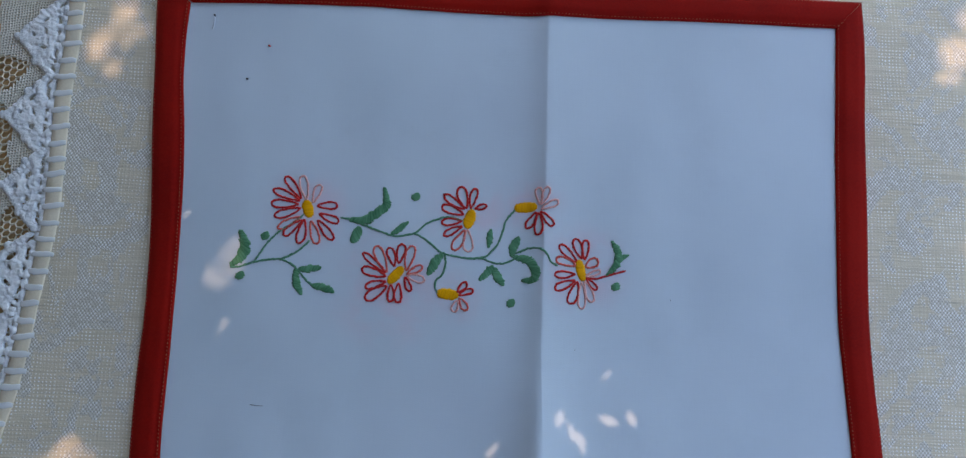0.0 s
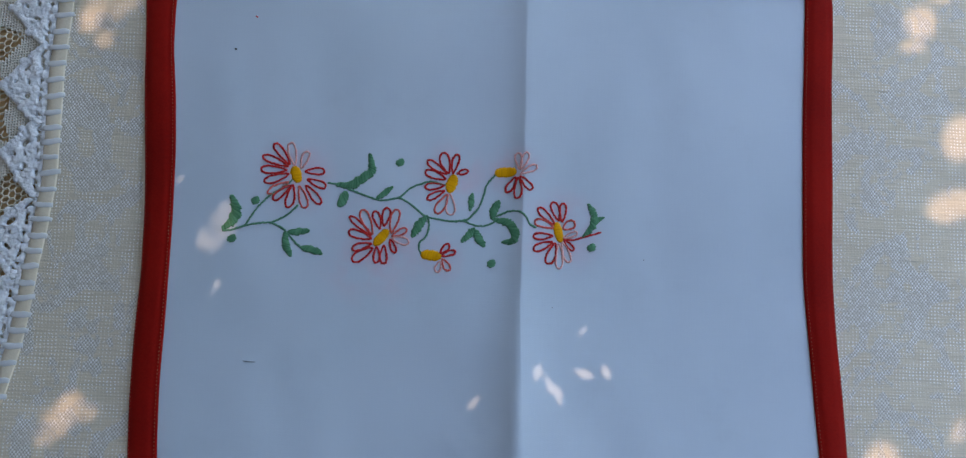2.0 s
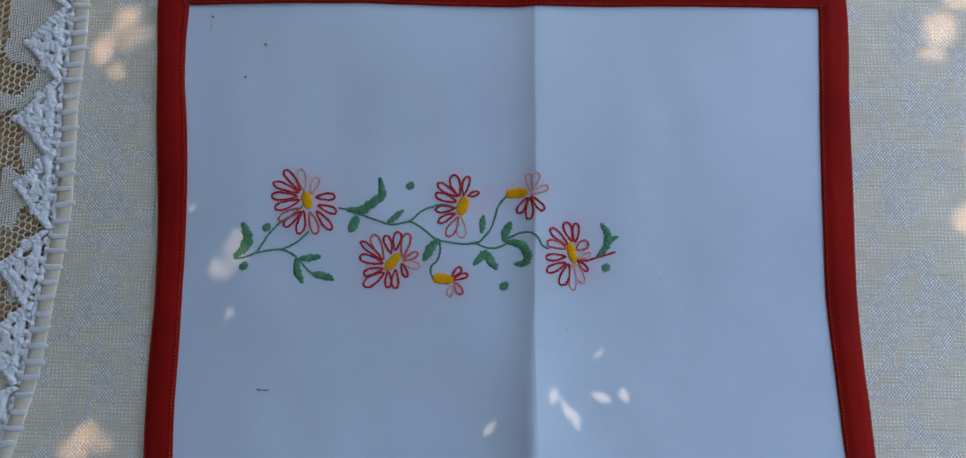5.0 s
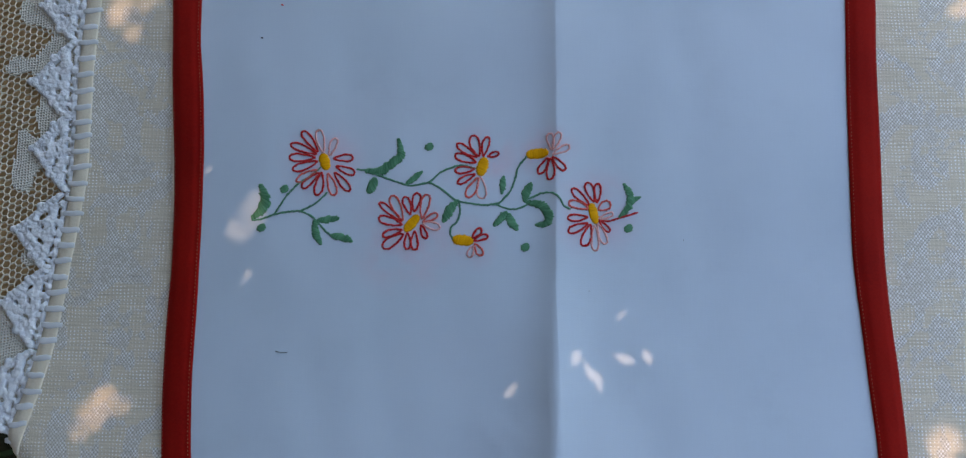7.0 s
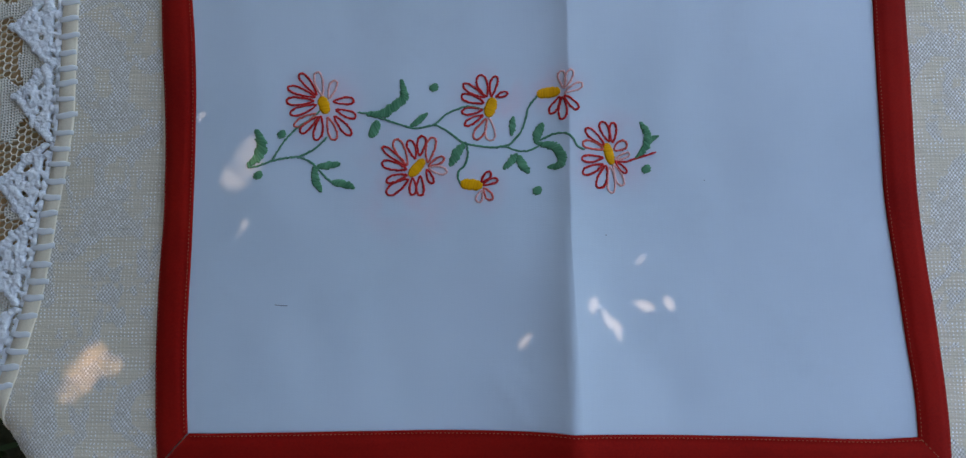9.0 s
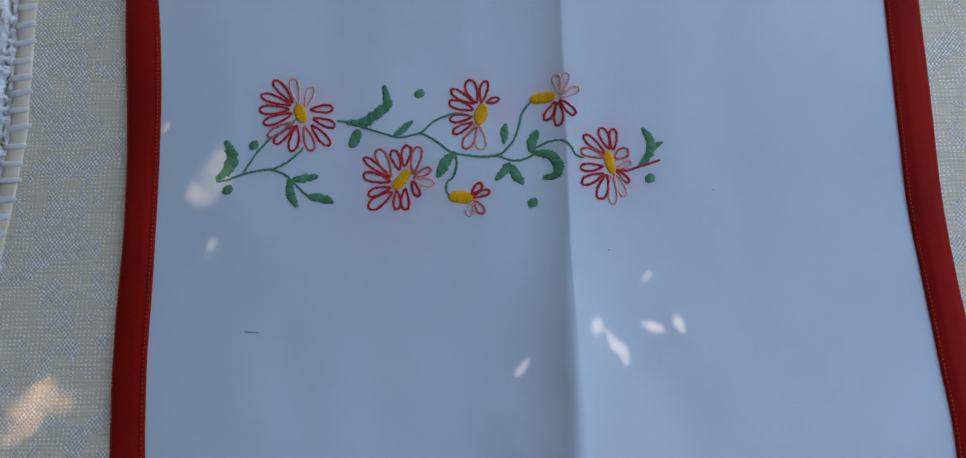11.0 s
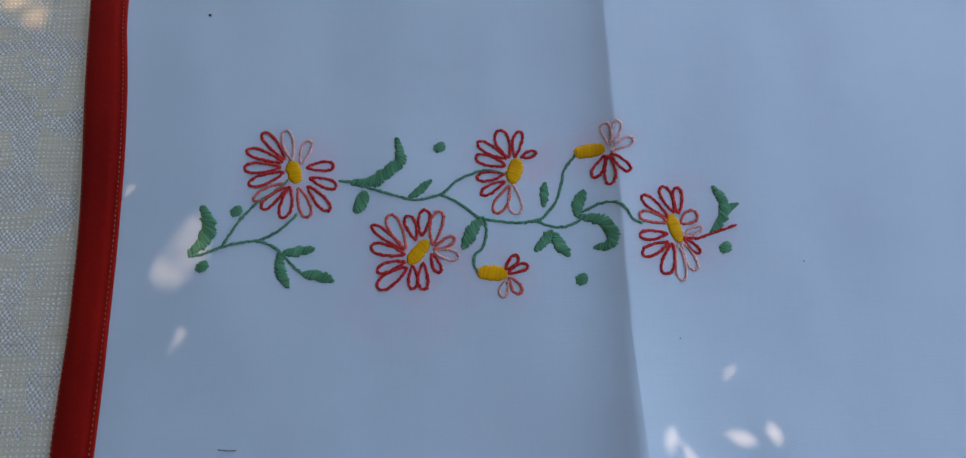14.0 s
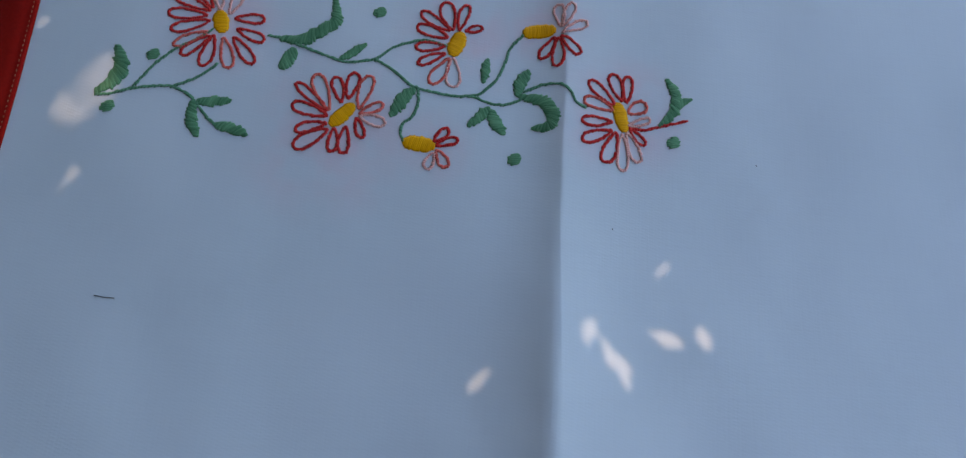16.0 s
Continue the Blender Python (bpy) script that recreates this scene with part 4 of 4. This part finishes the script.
def build_tree():
    rng = np.random.default_rng(7)
    reach = SUN.xy / SUN.z

    def clear_of(px, py, size):
        """Half axes left between a leaf of that size and the nearest opening, below zero where it would close it."""
        best = np.full(px.shape, 9.0)
        for gx, gy, a, w, turn, flare in GAPS:
            c, s = math.cos(radians(turn)), math.sin(radians(turn))
            dx, dy = px * 1000 - gx, py * 1000 - gy
            u, v = dx * c + dy * s, -dx * s + dy * c
            wide = w * np.clip(1 + flare * u / a, 0.1, 2.0)
            best = np.minimum(best, np.hypot(u / (a + size), v / (wide + size)) - 1)
        return best

    b = Bits()

    def leaves(count, x0, x1, y0, y1, h0, h1, lo, hi, anywhere=False):
        gx, gy, h = rng.uniform(x0, x1, count), rng.uniform(y0, y1, count), rng.uniform(h0, h1, count)
        half = rng.uniform(lo, hi, count)
        ok = (clear_of(gx, gy, half * 1000 * 0.85) > 0) | anywhere
        for x, y, z, r in zip(gx[ok], gy[ok], h[ok], half[ok]):
            c = Vector((x + reach.x * z, y + reach.y * z, CLOTH_Z + z))
            a = rng.uniform(0, 6.283)
            nrm = (SUN + Vector(rng.normal(0, 0.35, 3))).normalized()
            t = nrm.cross(Vector((math.cos(a), math.sin(a), 0.2))).normalized()
            s = nrm.cross(t) * r * rng.uniform(0.5, 0.62)
            t = t * r
            k = len(b.v)
            b.v += [c - t, c - t * 0.35 + s, c + t * 0.4 + s * 0.8, c + t, c + t * 0.4 - s * 0.8, c - t * 0.35 - s, c + nrm * r * 0.12]
            b.f += [(k, k + 1, k + 6), (k + 1, k + 2, k + 6), (k + 2, k + 3, k + 6), (k + 3, k + 4, k + 6), (k + 4, k + 5, k + 6), (k + 5, k, k + 6)]

    leaves(12400, -0.48, 0.58, -0.52, 0.36, 0.52, 1.10, 0.016, 0.030)
    leaves(11000, -0.42, 0.38, -0.30, 0.30, 0.44, 0.56, 0.006, 0.012)
    for gx, gy, a, w, turn, flare in GAPS:
        g = (a + 16) / 1000
        near = 0.40 if a < 9.5 and gy < 50 and gx < 200 else 1.0
        leaves(700, gx / 1000 - g, gx / 1000 + g, gy / 1000 - g, gy / 1000 + g, near, near + 0.05, 0.0032, 0.0065)
        g = (a + 6) / 1000
        leaves(900, gx / 1000 - g, gx / 1000 + g, gy / 1000 - g, gy / 1000 + g, near, near + 0.03, 0.0014, 0.0030)
    # small leaves added high up to dim the sun through the wider openings
    for (gx, gy, a, w, turn, flare), share in VEILED:
        g = a / 1000
        leaves(int(share * 4 * a * a / 7.0), gx / 1000 - g, gx / 1000 + g, gy / 1000 - g, gy / 1000 + g, 1.25, 1.6, 0.0018, 0.0034, True)
    tree = tagged(new("tree"), "leafy tree branch shading the table with small gaps of sun", "tree")
    part("crown", b, LEAF, tree, "dense green leaves")
    t = Bits()
    t.tube(bezier([(-0.6, 2.3, -0.1), (-0.62, 2.25, 0.9), (-0.55, 2.2, 1.9), (-0.6, 2.3, 3.0)], 8), [0.16 - 0.003 * k for k in range(25)], 12)
    part("trunk", t, BARK, tree)
    for pts, r in (([(-0.56, 2.2, 1.6), (-0.45, 1.7, 1.85), (-0.3, 1.1, 1.75), (-0.15, 0.5, 1.62)], 0.045), ([(-0.45, 1.7, 1.85), (-0.1, 1.2, 1.8), (0.1, 0.6, 1.65)], 0.028), ([(-0.35, 1.4, 1.82), (-0.5, 0.9, 1.7), (-0.45, 0.5, 1.6)], 0.026)):
        t = Bits()
        line = bezier(pts, 8)
        t.tube(line, [r * (1 - 0.75 * k / len(line)) for k in range(len(line))], 8)
        part("branch", t, BARK, tree)


build_ground()
build_blockers()
build_table()
build_lace()
build_cream_cloth()
napkin = build_napkin()
build_embroidery(napkin)
build_tree()
